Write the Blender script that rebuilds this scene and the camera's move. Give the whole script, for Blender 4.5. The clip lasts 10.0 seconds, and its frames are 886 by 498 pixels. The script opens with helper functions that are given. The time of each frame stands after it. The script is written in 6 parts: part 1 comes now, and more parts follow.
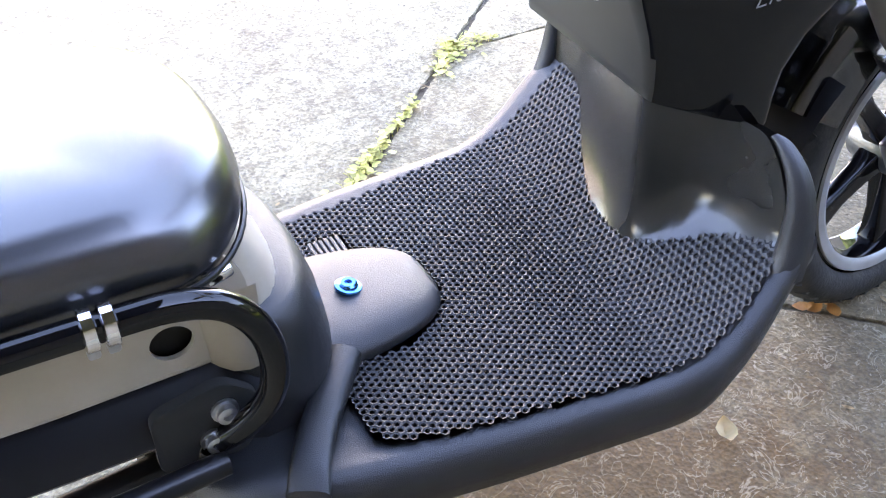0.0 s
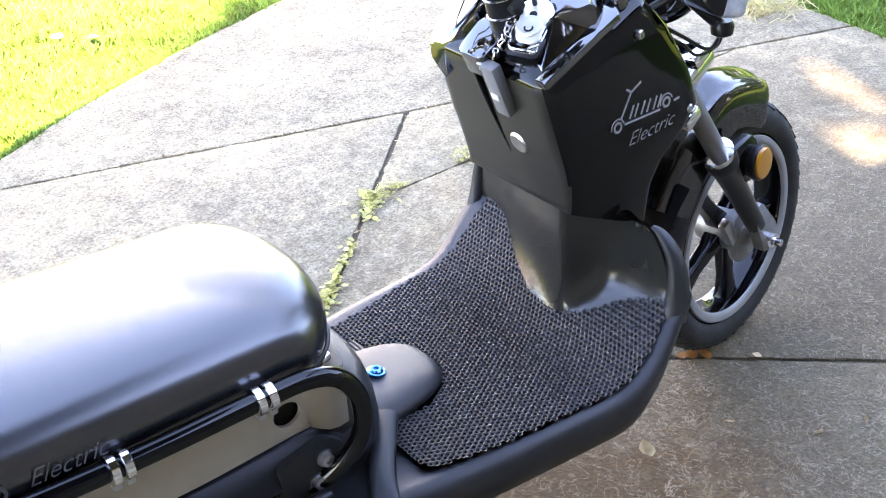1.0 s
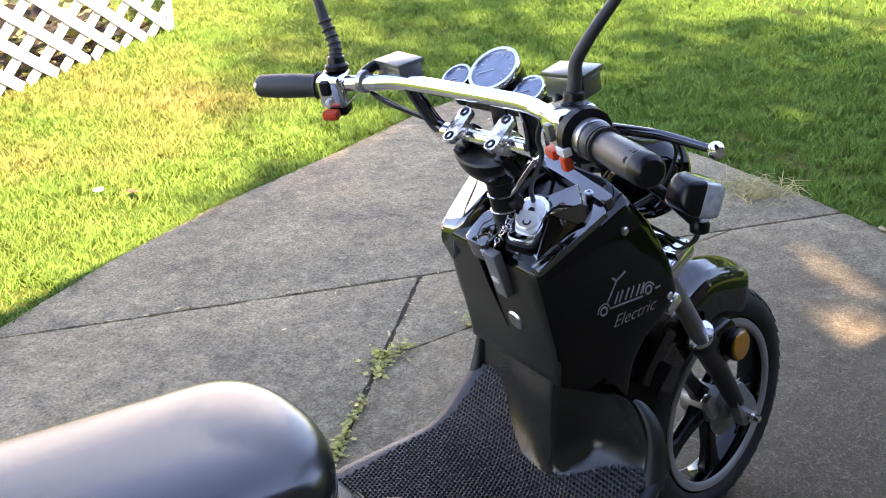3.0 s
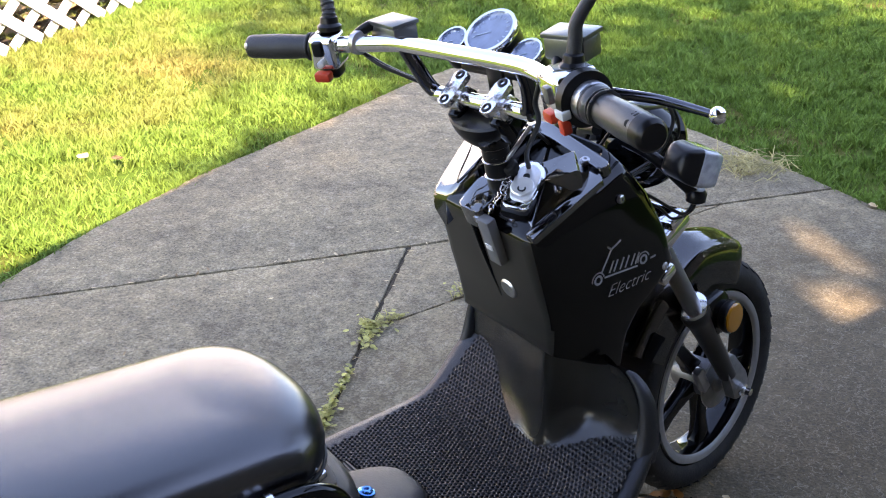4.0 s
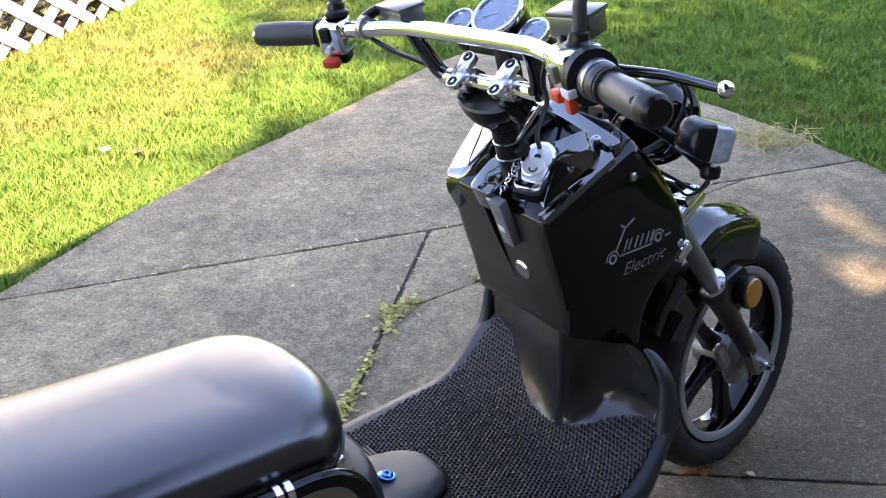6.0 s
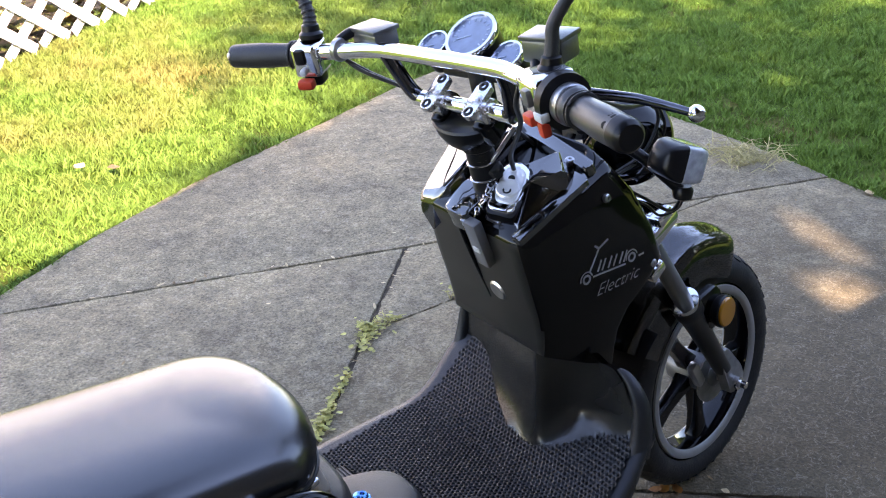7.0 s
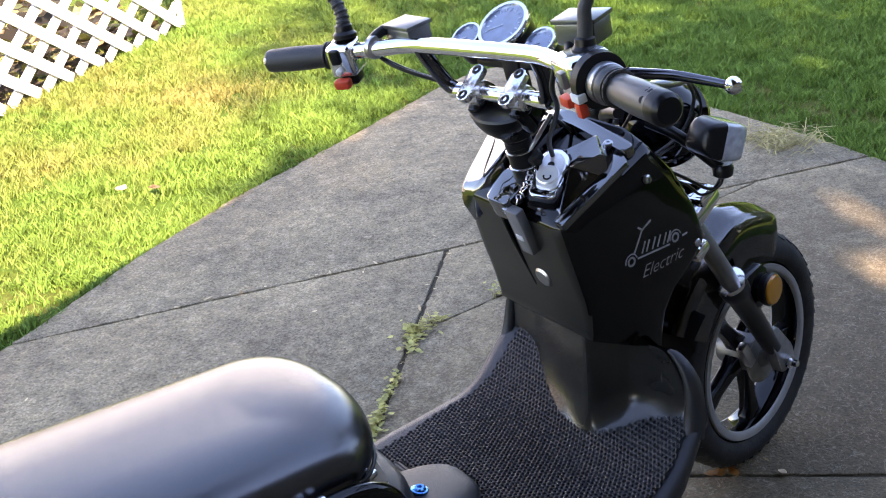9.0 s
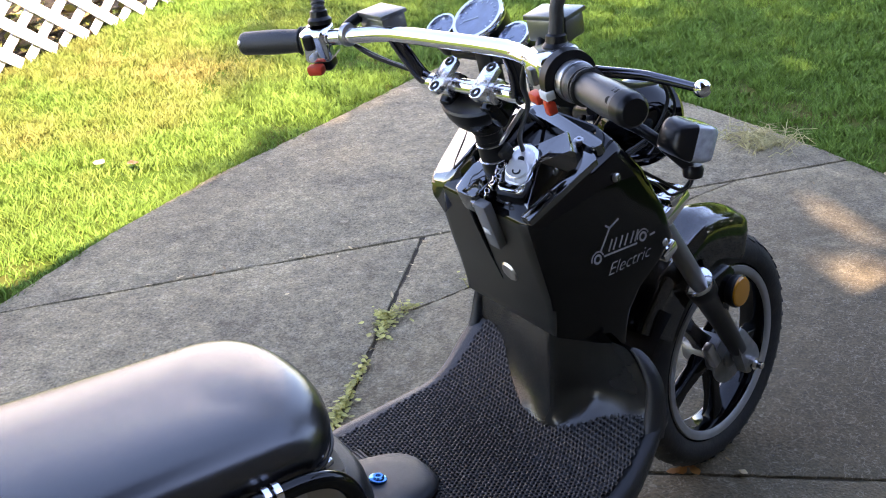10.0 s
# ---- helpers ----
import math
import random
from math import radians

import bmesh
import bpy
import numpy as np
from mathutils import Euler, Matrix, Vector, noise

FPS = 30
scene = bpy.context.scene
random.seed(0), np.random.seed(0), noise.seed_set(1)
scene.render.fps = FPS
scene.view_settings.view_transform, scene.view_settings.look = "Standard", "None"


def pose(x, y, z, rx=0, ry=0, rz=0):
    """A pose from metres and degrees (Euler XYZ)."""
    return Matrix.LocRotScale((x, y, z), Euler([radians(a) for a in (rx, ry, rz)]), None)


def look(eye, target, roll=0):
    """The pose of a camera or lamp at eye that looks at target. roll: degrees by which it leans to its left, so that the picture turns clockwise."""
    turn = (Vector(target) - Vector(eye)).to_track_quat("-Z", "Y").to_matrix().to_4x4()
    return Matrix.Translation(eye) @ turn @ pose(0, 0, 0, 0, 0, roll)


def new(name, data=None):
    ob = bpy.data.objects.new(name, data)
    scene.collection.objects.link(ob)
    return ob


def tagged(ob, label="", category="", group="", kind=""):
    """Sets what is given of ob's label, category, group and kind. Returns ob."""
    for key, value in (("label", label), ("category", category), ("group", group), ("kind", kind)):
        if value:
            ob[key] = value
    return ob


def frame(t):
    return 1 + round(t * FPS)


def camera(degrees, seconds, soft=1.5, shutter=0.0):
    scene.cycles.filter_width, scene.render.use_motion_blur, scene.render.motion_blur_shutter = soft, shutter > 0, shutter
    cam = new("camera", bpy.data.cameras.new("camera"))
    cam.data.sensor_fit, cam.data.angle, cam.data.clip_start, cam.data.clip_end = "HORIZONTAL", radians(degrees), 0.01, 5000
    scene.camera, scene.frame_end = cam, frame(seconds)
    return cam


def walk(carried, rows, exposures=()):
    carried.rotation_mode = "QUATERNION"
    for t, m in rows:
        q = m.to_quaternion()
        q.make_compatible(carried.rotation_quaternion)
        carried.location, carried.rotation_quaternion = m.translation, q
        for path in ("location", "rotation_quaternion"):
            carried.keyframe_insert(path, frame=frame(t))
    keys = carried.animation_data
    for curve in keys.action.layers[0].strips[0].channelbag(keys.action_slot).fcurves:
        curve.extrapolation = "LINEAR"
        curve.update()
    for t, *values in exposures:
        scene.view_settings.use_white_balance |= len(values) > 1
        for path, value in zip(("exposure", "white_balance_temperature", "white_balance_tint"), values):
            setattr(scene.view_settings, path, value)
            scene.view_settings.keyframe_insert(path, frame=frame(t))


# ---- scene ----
from mathutils.bvhtree import BVHTree

cam = camera(42.99, 10.0, soft=1.1)
# seconds, eye x y z, yaw, pitch, roll
ROWS = [
    (0.0, -1.0437, -0.7674, 1.0283, -26.945, -39.154, -0.899),
    (0.2, -1.1213, -0.8071, 1.0780, -30.274, -36.402, -6.444),
    (0.4, -1.2259, -0.8685, 1.1512, -35.447, -36.260, -9.354),
    (0.5, -1.2753, -0.8971, 1.1814, -37.091, -35.506, -8.028),
    (1.0, -1.3821, -1.0152, 1.2572, -36.387, -32.211, -3.207),
    (1.2, -1.3885, -1.0449, 1.2822, -34.328, -32.804, -5.136),
    (1.5, -1.4117, -1.1014, 1.3324, -34.072, -29.441, -3.143),
    (1.7, -1.4363, -1.1207, 1.3510, -34.144, -27.417, -1.299),
    (2.0, -1.4565, -1.1406, 1.3654, -35.657, -24.957, -0.457),
    (2.5, -1.4526, -1.1369, 1.3636, -35.298, -25.292, -2.167),
    (2.7, -1.4533, -1.1391, 1.3653, -35.406, -24.724, -1.720),
    (3.8, -1.4542, -1.1194, 1.3501, -36.499, -24.706, 0.026),
    (4.0, -1.4517, -1.1151, 1.3422, -36.725, -25.753, 0.183),
    (4.5, -1.4278, -1.1132, 1.3359, -37.706, -26.574, -1.267),
    (5.0, -1.4238, -1.1123, 1.3454, -35.097, -26.146, -2.661),
    (5.5, -1.4399, -1.1234, 1.3475, -34.516, -25.959, -0.918),
    (6.0, -1.4341, -1.1271, 1.3411, -35.094, -26.578, -2.066),
    (6.2, -1.4302, -1.1283, 1.3429, -36.194, -26.182, -2.391),
    (7.5, -1.4318, -1.1305, 1.3556, -36.220, -25.935, -1.383),
    (8.0, -1.4466, -1.1354, 1.3508, -35.749, -26.497, -1.604),
    (8.5, -1.4444, -1.1381, 1.3480, -36.017, -26.451, -0.794),
    (9.0, -1.4510, -1.1419, 1.3337, -34.261, -25.275, -5.656),
    (9.5, -1.4397, -1.1376, 1.3408, -35.127, -25.969, -3.511),
    (10.0, -1.4277, -1.1529, 1.3390, -35.069, -26.101, -3.102),
]
WARM = (9400, 27)      # the camera's white balance
EXPOSURES = [(t, s + 3.7, WARM[0] - (400 if t > 5.5 else 0), WARM[1]) for t, s in ((0.0, 1.3), (0.4, 1.18), (0.7, 1.05), (1.2, 0.65), (1.7, 0.14), (2.1, -0.28), (2.5, -0.5), (3.4, -0.6), (4.1, -0.62), (5.0, -0.40), (6.0, -0.5), (10.0, -0.65))]
walk(cam, [(t, pose(x, y, z, 0, 0, yaw) @ pose(0, 0, 0, 90 + pitch) @ pose(0, 0, 0, 0, 0, roll)) for t, x, y, z, yaw, pitch, roll in ROWS], EXPOSURES)

# ---- world and sun ----
SUN_AZ, SUN_EL = 250.0, 47.0      # compass degrees of the sun, anticlockwise from +x; height
sky_world = bpy.data.worlds.new("sky")
scene.world = sky_world
sky_world.use_nodes = True
wn = sky_world.node_tree
wn.nodes.clear()
sky = wn.nodes.new("ShaderNodeTexSky")
sky.sky_type, sky.sun_disc = "NISHITA", False
sky.sun_elevation, sky.sun_rotation = radians(SUN_EL), radians(90 - SUN_AZ)
sky.dust_density, sky.ozone_density = 0.2, 6.0
bg = wn.nodes.new("ShaderNodeBackground")
bg.inputs["Strength"].default_value = 0.15
wo = wn.nodes.new("ShaderNodeOutputWorld")
wn.links.new(sky.outputs[0], bg.inputs[0])
wn.links.new(bg.outputs[0], wo.inputs[0])
SUN_DIR = Vector((math.cos(radians(SUN_AZ)) * math.cos(radians(SUN_EL)), math.sin(radians(SUN_AZ)) * math.cos(radians(SUN_EL)), math.sin(radians(SUN_EL))))
lamp = bpy.data.lights.new("sun", "SUN")
lamp.energy, lamp.angle, lamp.color = 3.2, radians(0.55), (1.0, 0.96, 0.90)
sun = new("sun", lamp)
sun.matrix_world = look(SUN_DIR * 30, (0, 0, 0))


# ---- materials ----
def material(name, color, rough=0.5, metal=0.0, vary=0.15, scale=20.0, bump=0.0, bump_scale=200.0, coat=0.0, second=None, second_scale=4.0, second_at=(0.45, 0.65), spec=0.5, rough_vary=0.0, per="object", transmission=0.0, ior=1.45):
    m = bpy.data.materials.new(name)
    m.use_nodes = True
    nt = m.node_tree
    b = nt.nodes["Principled BSDF"]
    link = nt.links.new
    co = nt.nodes.new("ShaderNodeTexCoord")
    def noise_node(sc, detail=4.0, rough_=0.55):
        n = nt.nodes.new("ShaderNodeTexNoise")
        n.inputs["Scale"].default_value, n.inputs["Detail"].default_value, n.inputs["Roughness"].default_value = sc, detail, rough_
        link(co.outputs["Object"], n.inputs["Vector"])
        return n
    def mix(kind, fac, a, c):
        x = nt.nodes.new("ShaderNodeMix")
        x.data_type, x.blend_type = "RGBA", kind
        for sock, v in ((x.inputs[0], fac), (x.inputs[6], a), (x.inputs[7], c)):
            if hasattr(v, "links"):
                link(v, sock)
            elif isinstance(v, (int, float)):
                sock.default_value = v
            else:
                sock.default_value = (*v, 1)
        return x.outputs[2]
    n1 = noise_node(scale)
    rmp = nt.nodes.new("ShaderNodeMapRange")
    rmp.inputs[1].default_value, rmp.inputs[2].default_value = 0.25, 0.75
    rmp.inputs[3].default_value, rmp.inputs[4].default_value = 1 - vary, 1 + vary
    link(n1.outputs[0], rmp.inputs[0])
    col = color
    if second is not None:
        n2 = noise_node(second_scale, 5.0, 0.62)
        st = nt.nodes.new("ShaderNodeMapRange")
        st.interpolation_type = "SMOOTHSTEP"
        st.inputs[1].default_value, st.inputs[2].default_value = second_at
        link(n2.outputs[0], st.inputs[0])
        col = mix("MIX", st.outputs[0], color, second)
    out = mix("MULTIPLY", 1.0, col, rmp.outputs[0])
    if per == "island":
        geo = nt.nodes.new("ShaderNodeNewGeometry")
        r2 = nt.nodes.new("ShaderNodeMapRange")
        r2.inputs[3].default_value, r2.inputs[4].default_value = 0.74, 1.26
        link(geo.outputs["Random Per Island"], r2.inputs[0])
        out = mix("MULTIPLY", 1.0, out, r2.outputs[0])
    link(out, b.inputs["Base Color"])
    b.inputs["Roughness"].default_value, b.inputs["Metallic"].default_value = rough, metal
    b.inputs["Coat Weight"].default_value, b.inputs["Coat Roughness"].default_value = coat, min(0.2, rough * 0.7)
    b.inputs["Specular IOR Level"].default_value = spec
    b.inputs["Transmission Weight"].default_value, b.inputs["IOR"].default_value = transmission, ior
    if rough_vary:
        r3 = nt.nodes.new("ShaderNodeMapRange")
        r3.inputs[3].default_value, r3.inputs[4].default_value = max(0.02, rough - rough_vary), min(1.0, rough + rough_vary)
        link(noise_node(scale * 0.4).outputs[0], r3.inputs[0])
        link(r3.outputs[0], b.inputs["Roughness"])
    if bump:
        bn = noise_node(bump_scale, 3.0)
        bp = nt.nodes.new("ShaderNodeBump")
        bp.inputs["Strength"].default_value, bp.inputs["Distance"].default_value = bump, 0.004
        link(bn.outputs[0], bp.inputs["Height"])
        link(bp.outputs[0], b.inputs["Normal"])
    return m


gloss_black = material("gloss_black_plastic", (0.0018, 0.0018, 0.0021), 0.06, vary=0.1, rough_vary=0.02, spec=0.36)
# copy of the black plastic with the rear face's sheen in its colour
rear_sheen_black = material("rear_sheen_black_plastic", (0.016, 0.0145, 0.012), 0.34, vary=0.2, scale=14, rough_vary=0.06, spec=0.5)
# the black plastic again, reflection raised so top faces show more sky
trim_black = material("sky_boosted_black_trim", (0.0022, 0.0022, 0.0026), 0.06, vary=0.1, rough_vary=0.02, spec=0.8, coat=1.0, ior=1.72)
satin_black = material("satin_black_metal", (0.006, 0.006, 0.007), 0.30, vary=0.2, rough_vary=0.08, spec=0.3)
soft_grey = material("grey_moulded_plastic", (0.0120, 0.0126, 0.0144), 0.38, vary=0.08, bump=0.25, bump_scale=900, rough_vary=0.06)
shield_grey = material("polished_dark_plastic", (0.036, 0.033, 0.028), 0.24, coat=0.6, vary=0.1, rough_vary=0.05, spec=0.7)
mat_base = material("floor_mat_base", (0.013, 0.013, 0.014), 0.6, vary=0.25, scale=60)
hook_grey = material("hook_grey_plastic", (0.1155, 0.1155, 0.1207), 0.35, vary=0.15)
mat_rubber = material("floor_mat_rubber", (0.017, 0.017, 0.0178), 0.47, vary=0.25, scale=60, second=(0.024, 0.024, 0.024), second_scale=26, second_at=(0.62, 0.80), spec=0.35)
# right grip's rubber, paler and glossier to hold the sky's sheen
grip_sky_sheen = material("sky_sheen_grip", (0.0315, 0.0315, 0.0336), 0.34, vary=0.15, bump=0.06, bump_scale=500, spec=0.6)
grip_rubber = material("grip_rubber", (0.018, 0.018, 0.019), 0.45, vary=0.2, bump=0.3, bump_scale=600)
vinyl = material("seat_vinyl", (0.006, 0.006, 0.007), 0.26, vary=0.1, bump=0.04, bump_scale=1400, rough_vary=0.03, spec=0.75, ior=1.65)
chrome = material("chrome", (0.82, 0.82, 0.84), 0.07, 1.0, vary=0.05, rough_vary=0.04)
steel = material("brushed_steel", (0.45, 0.45, 0.46), 0.30, 1.0, vary=0.2, rough_vary=0.1)
cast_alloy = material("cast_alloy", (0.22, 0.22, 0.22), 0.42, 0.9, vary=0.25, bump=0.2, bump_scale=300, rough_vary=0.1)
box_alloy = material("worn_box_alloy", (0.13, 0.135, 0.13), 0.30, 0.8, vary=0.25, bump=0.1, bump_scale=300, rough_vary=0.1)
slider_grey = material("fork_slider_paint", (0.024, 0.024, 0.025), 0.32, 0.3, vary=0.2)
disc_grey = material("dull_hub_plate", (0.17, 0.17, 0.165), 0.42, 0.2, vary=0.25, scale=60, rough_vary=0.1)
fork_grey = material("fork_tube_paint", (0.14, 0.14, 0.135), 0.32, 0.15, vary=0.15)
tyre_rubber = material("tyre_rubber", (0.0084, 0.0084, 0.0084), 0.75, vary=0.3, scale=40, second=(0.0210, 0.0198, 0.0180), second_scale=18, bump=0.3)
rim_white = material("rim_stripe_paint", (0.2178, 0.2145, 0.2046), 0.40, vary=0.12, scale=30)
amber = material("amber_reflector", (0.3938, 0.1417, 0.0053), 0.18, vary=0.08, coat=0.5)
red_switch = material("red_switch_plastic", (0.5040, 0.0350, 0.0140), 0.35, vary=0.1)
blue_steel = material("blue_anodised_bolt", (0.03, 0.25, 0.55), 0.15, 0.85, vary=0.2)
side_panel_mat = material("warm_grey_side_panel", (0.30, 0.255, 0.20), 0.30, coat=0.3, vary=0.12, rough_vary=0.06)
gauge_glass = material("gauge_face", (0.1120, 0.1540, 0.2380), 0.10, vary=0.25, scale=60, coat=1.0, spec=1.0)
gauge_mark = material("gauge_marking", (0.2940, 0.3500, 0.4340), 0.4, vary=0.05)
satin_chrome = material("satin_chrome", (0.80, 0.80, 0.83), 0.24, 1.0, vary=0.08, rough_vary=0.05)
plate_silver = material("bright_lock_plate", (0.6400, 0.6320, 0.6160), 0.35, 0.5, vary=0.10, scale=60)
decal_silver = material("silver_decal", (0.23, 0.23, 0.238), 0.40, 0.1, vary=0.2, scale=80)
seat_print = material("dull_seat_print", (0.055, 0.055, 0.057), 0.45, vary=0.2, scale=80)
lens_clear = material("clear_lamp_lens", (0.36, 0.39, 0.43), 0.08, vary=0.25, scale=90, coat=1.0)
white_plastic = material("white_sticker", (0.5460, 0.5460, 0.5460), 0.4, vary=0.04)
# near black; also stands in for shade in recesses
black_hole = material("dark_cavity", (0.004, 0.004, 0.004), 0.8, vary=0.1)
cable_black = material("cable_sheath", (0.010, 0.010, 0.010), 0.40, vary=0.2)
lever_black = material("lever_black_chrome", (0.10, 0.10, 0.11), 0.14, 1.0, vary=0.1)
vinyl_white = material("white_vinyl_lattice", (0.80, 0.79, 0.80), 0.40, vary=0.06, scale=6, second=(0.62, 0.60, 0.55), second_scale=5, second_at=(0.6, 0.8))
soil = material("bare_soil", (0.0330, 0.0238, 0.0158), 0.95, vary=0.5, scale=50, bump=0.8, bump_scale=80)
joint_dirt = material("joint_dirt", (0.045, 0.034, 0.021), 0.95, vary=0.5, scale=90, bump=0.8, bump_scale=150)
leaf_dry = material("dry_leaf", (0.2376, 0.1584, 0.0792), 0.7, vary=0.35, scale=60)
leaf_pale = material("pale_dry_leaf", (0.62, 0.49, 0.29), 0.7, vary=0.2, scale=60)
leaf_orange = material("orange_leaf", (0.3300, 0.1320, 0.0264), 0.6, vary=0.3, scale=60)
weed_green = material("weed_leaves", (0.33, 0.30, 0.085), 0.6, vary=0.3, scale=60, per="island")
tree_leaf = material("tree_leaves", (0.05, 0.10, 0.018), 0.6, vary=0.4, per="island")
bark = material("bark", (0.10, 0.075, 0.05), 0.9, vary=0.4, scale=12, bump=0.8, bump_scale=40)
wall_paint = material("foundation_wall", (0.0700, 0.0595, 0.0490), 0.85, vary=0.3, scale=8, bump=0.3)


def concrete_material():
    """Weathered exposed-aggregate concrete: pale worn paste, darker stains, fine stones."""
    m = material("weathered_concrete", (0.216, 0.175, 0.106), 0.88, vary=0.30, scale=19, second=(0.128, 0.105, 0.066), second_scale=3.4, second_at=(0.38, 0.70))
    nt = m.node_tree
    b = nt.nodes["Principled BSDF"]
    link = nt.links.new
    co = next(n for n in nt.nodes if n.bl_idname == "ShaderNodeTexCoord")
    base = b.inputs["Base Color"].links[0].from_socket
    vo = nt.nodes.new("ShaderNodeTexVoronoi")
    vo.inputs["Scale"].default_value = 170
    link(co.outputs["Object"], vo.inputs["Vector"])
    sep = nt.nodes.new("ShaderNodeSeparateColor")
    link(vo.outputs["Color"], sep.inputs[0])
    rg = nt.nodes.new("ShaderNodeMapRange")
    rg.inputs[3].default_value, rg.inputs[4].default_value = 0.68, 1.32
    link(sep.outputs[0], rg.inputs[0])
    mx = nt.nodes.new("ShaderNodeMix")
    mx.data_type, mx.blend_type = "RGBA", "MULTIPLY"
    mx.inputs[0].default_value = 1.0
    link(base, mx.inputs[6])
    link(rg.outputs[0], mx.inputs[7])
    # pale scuffs
    nz = nt.nodes.new("ShaderNodeTexNoise")
    nz.inputs["Scale"].default_value, nz.inputs["Detail"].default_value, nz.inputs["Roughness"].default_value = 22, 8, 0.78
    link(co.outputs["Object"], nz.inputs["Vector"])
    st = nt.nodes.new("ShaderNodeMapRange")
    st.inputs[1].default_value, st.inputs[2].default_value, st.inputs[4].default_value = 0.53, 0.66, 0.75
    link(nz.outputs[0], st.inputs[0])
    m2 = nt.nodes.new("ShaderNodeMix")
    m2.data_type = "RGBA"
    m2.inputs[7].default_value = (0.31, 0.265, 0.185, 1)
    link(st.outputs[0], m2.inputs[0])
    link(mx.outputs[2], m2.inputs[6])
    # fine pale stones
    fl = nt.nodes.new("ShaderNodeTexVoronoi")
    fl.inputs["Scale"].default_value = 85
    link(co.outputs["Object"], fl.inputs["Vector"])
    fr = nt.nodes.new("ShaderNodeMapRange")
    fr.inputs[1].default_value, fr.inputs[2].default_value, fr.inputs[3].default_value, fr.inputs[4].default_value = 0.12, 0.27, 0.28, 0.0
    link(fl.outputs["Distance"], fr.inputs[0])
    fs = nt.nodes.new("ShaderNodeSeparateColor")
    link(fl.outputs["Color"], fs.inputs[0])
    fm = nt.nodes.new("ShaderNodeMath")
    fm.operation = "MULTIPLY"
    link(fr.outputs[0], fm.inputs[0])
    few = nt.nodes.new("ShaderNodeMapRange")
    few.inputs[1].default_value, few.inputs[2].default_value = 0.62, 1.0
    link(fs.outputs[0], few.inputs[0])
    link(few.outputs[0], fm.inputs[1])
    m4 = nt.nodes.new("ShaderNodeMix")
    m4.data_type = "RGBA"
    m4.inputs[7].default_value = (0.34, 0.295, 0.24, 1)
    link(fm.outputs[0], m4.inputs[0])
    # dark specks
    dk = nt.nodes.new("ShaderNodeTexVoronoi")
    dk.inputs["Scale"].default_value = 38
    link(co.outputs["Object"], dk.inputs["Vector"])
    dr = nt.nodes.new("ShaderNodeMapRange")
    dr.inputs[1].default_value, dr.inputs[2].default_value, dr.inputs[3].default_value, dr.inputs[4].default_value = 0.06, 0.16, 0.8, 0.0
    link(dk.outputs["Distance"], dr.inputs[0])
    m5 = nt.nodes.new("ShaderNodeMix")
    m5.data_type = "RGBA"
    m5.inputs[7].default_value = (0.045, 0.036, 0.028, 1)
    link(dr.outputs[0], m5.inputs[0])
    link(m4.outputs[2], m5.inputs[6])
    # ragged brown mossy dirt beside the footboard, with the shade there painted in
    mp = nt.nodes.new("ShaderNodeMapping")
    mp.inputs["Location"].default_value, mp.inputs["Scale"].default_value = (-0.30, 0.30, 0), (0.60, 0.75, 1.0)
    link(co.outputs["Object"], mp.inputs["Vector"])
    ln = nt.nodes.new("ShaderNodeVectorMath")
    ln.operation = "LENGTH"
    link(mp.outputs[0], ln.inputs[0])
    n4 = nt.nodes.new("ShaderNodeTexNoise")
    n4.inputs["Scale"].default_value, n4.inputs["Detail"].default_value, n4.inputs["Roughness"].default_value = 7.0, 7, 0.7
    link(co.outputs["Object"], n4.inputs["Vector"])
    sm = nt.nodes.new("ShaderNodeMath")
    sm.operation = "MULTIPLY_ADD"
    sm.inputs[1].default_value = 1.6
    link(n4.outputs[0], sm.inputs[0])
    link(ln.outputs["Value"], sm.inputs[2])
    sr = nt.nodes.new("ShaderNodeMapRange")
    sr.inputs[1].default_value, sr.inputs[2].default_value, sr.inputs[3].default_value, sr.inputs[4].default_value = 1.25, 2.05, 0.90, 0.0
    link(sm.outputs[0], sr.inputs[0])
    m3 = nt.nodes.new("ShaderNodeMix")
    m3.data_type = "RGBA"
    m3.inputs[7].default_value = (0.062, 0.046, 0.024, 1)
    link(sr.outputs[0], m3.inputs[0])
    link(m2.outputs[2], m3.inputs[6])
    link(m3.outputs[2], m4.inputs[6])
    # second brown patch with a ragged outline along the board
    mq = nt.nodes.new("ShaderNodeMapping")
    mq.inputs["Location"].default_value, mq.inputs["Scale"].default_value = (1.22, 0.40, 0), (2.1, 2.7, 1.0)
    link(co.outputs["Object"], mq.inputs["Vector"])
    lq = nt.nodes.new("ShaderNodeVectorMath")
    lq.operation = "LENGTH"
    link(mq.outputs[0], lq.inputs[0])
    nq = nt.nodes.new("ShaderNodeTexNoise")
    nq.inputs["Scale"].default_value, nq.inputs["Detail"].default_value, nq.inputs["Roughness"].default_value = 16.0, 8, 0.75
    link(co.outputs["Object"], nq.inputs["Vector"])
    aq = nt.nodes.new("ShaderNodeMath")
    aq.operation = "MULTIPLY_ADD"
    aq.inputs[1].default_value = 2.4
    link(nq.outputs[0], aq.inputs[0])
    link(lq.outputs["Value"], aq.inputs[2])
    rq = nt.nodes.new("ShaderNodeMapRange")
    rq.inputs[1].default_value, rq.inputs[2].default_value, rq.inputs[3].default_value, rq.inputs[4].default_value = 1.65, 2.30, 0.97, 0.0
    link(aq.outputs[0], rq.inputs[0])
    m6 = nt.nodes.new("ShaderNodeMix")
    m6.data_type = "RGBA"
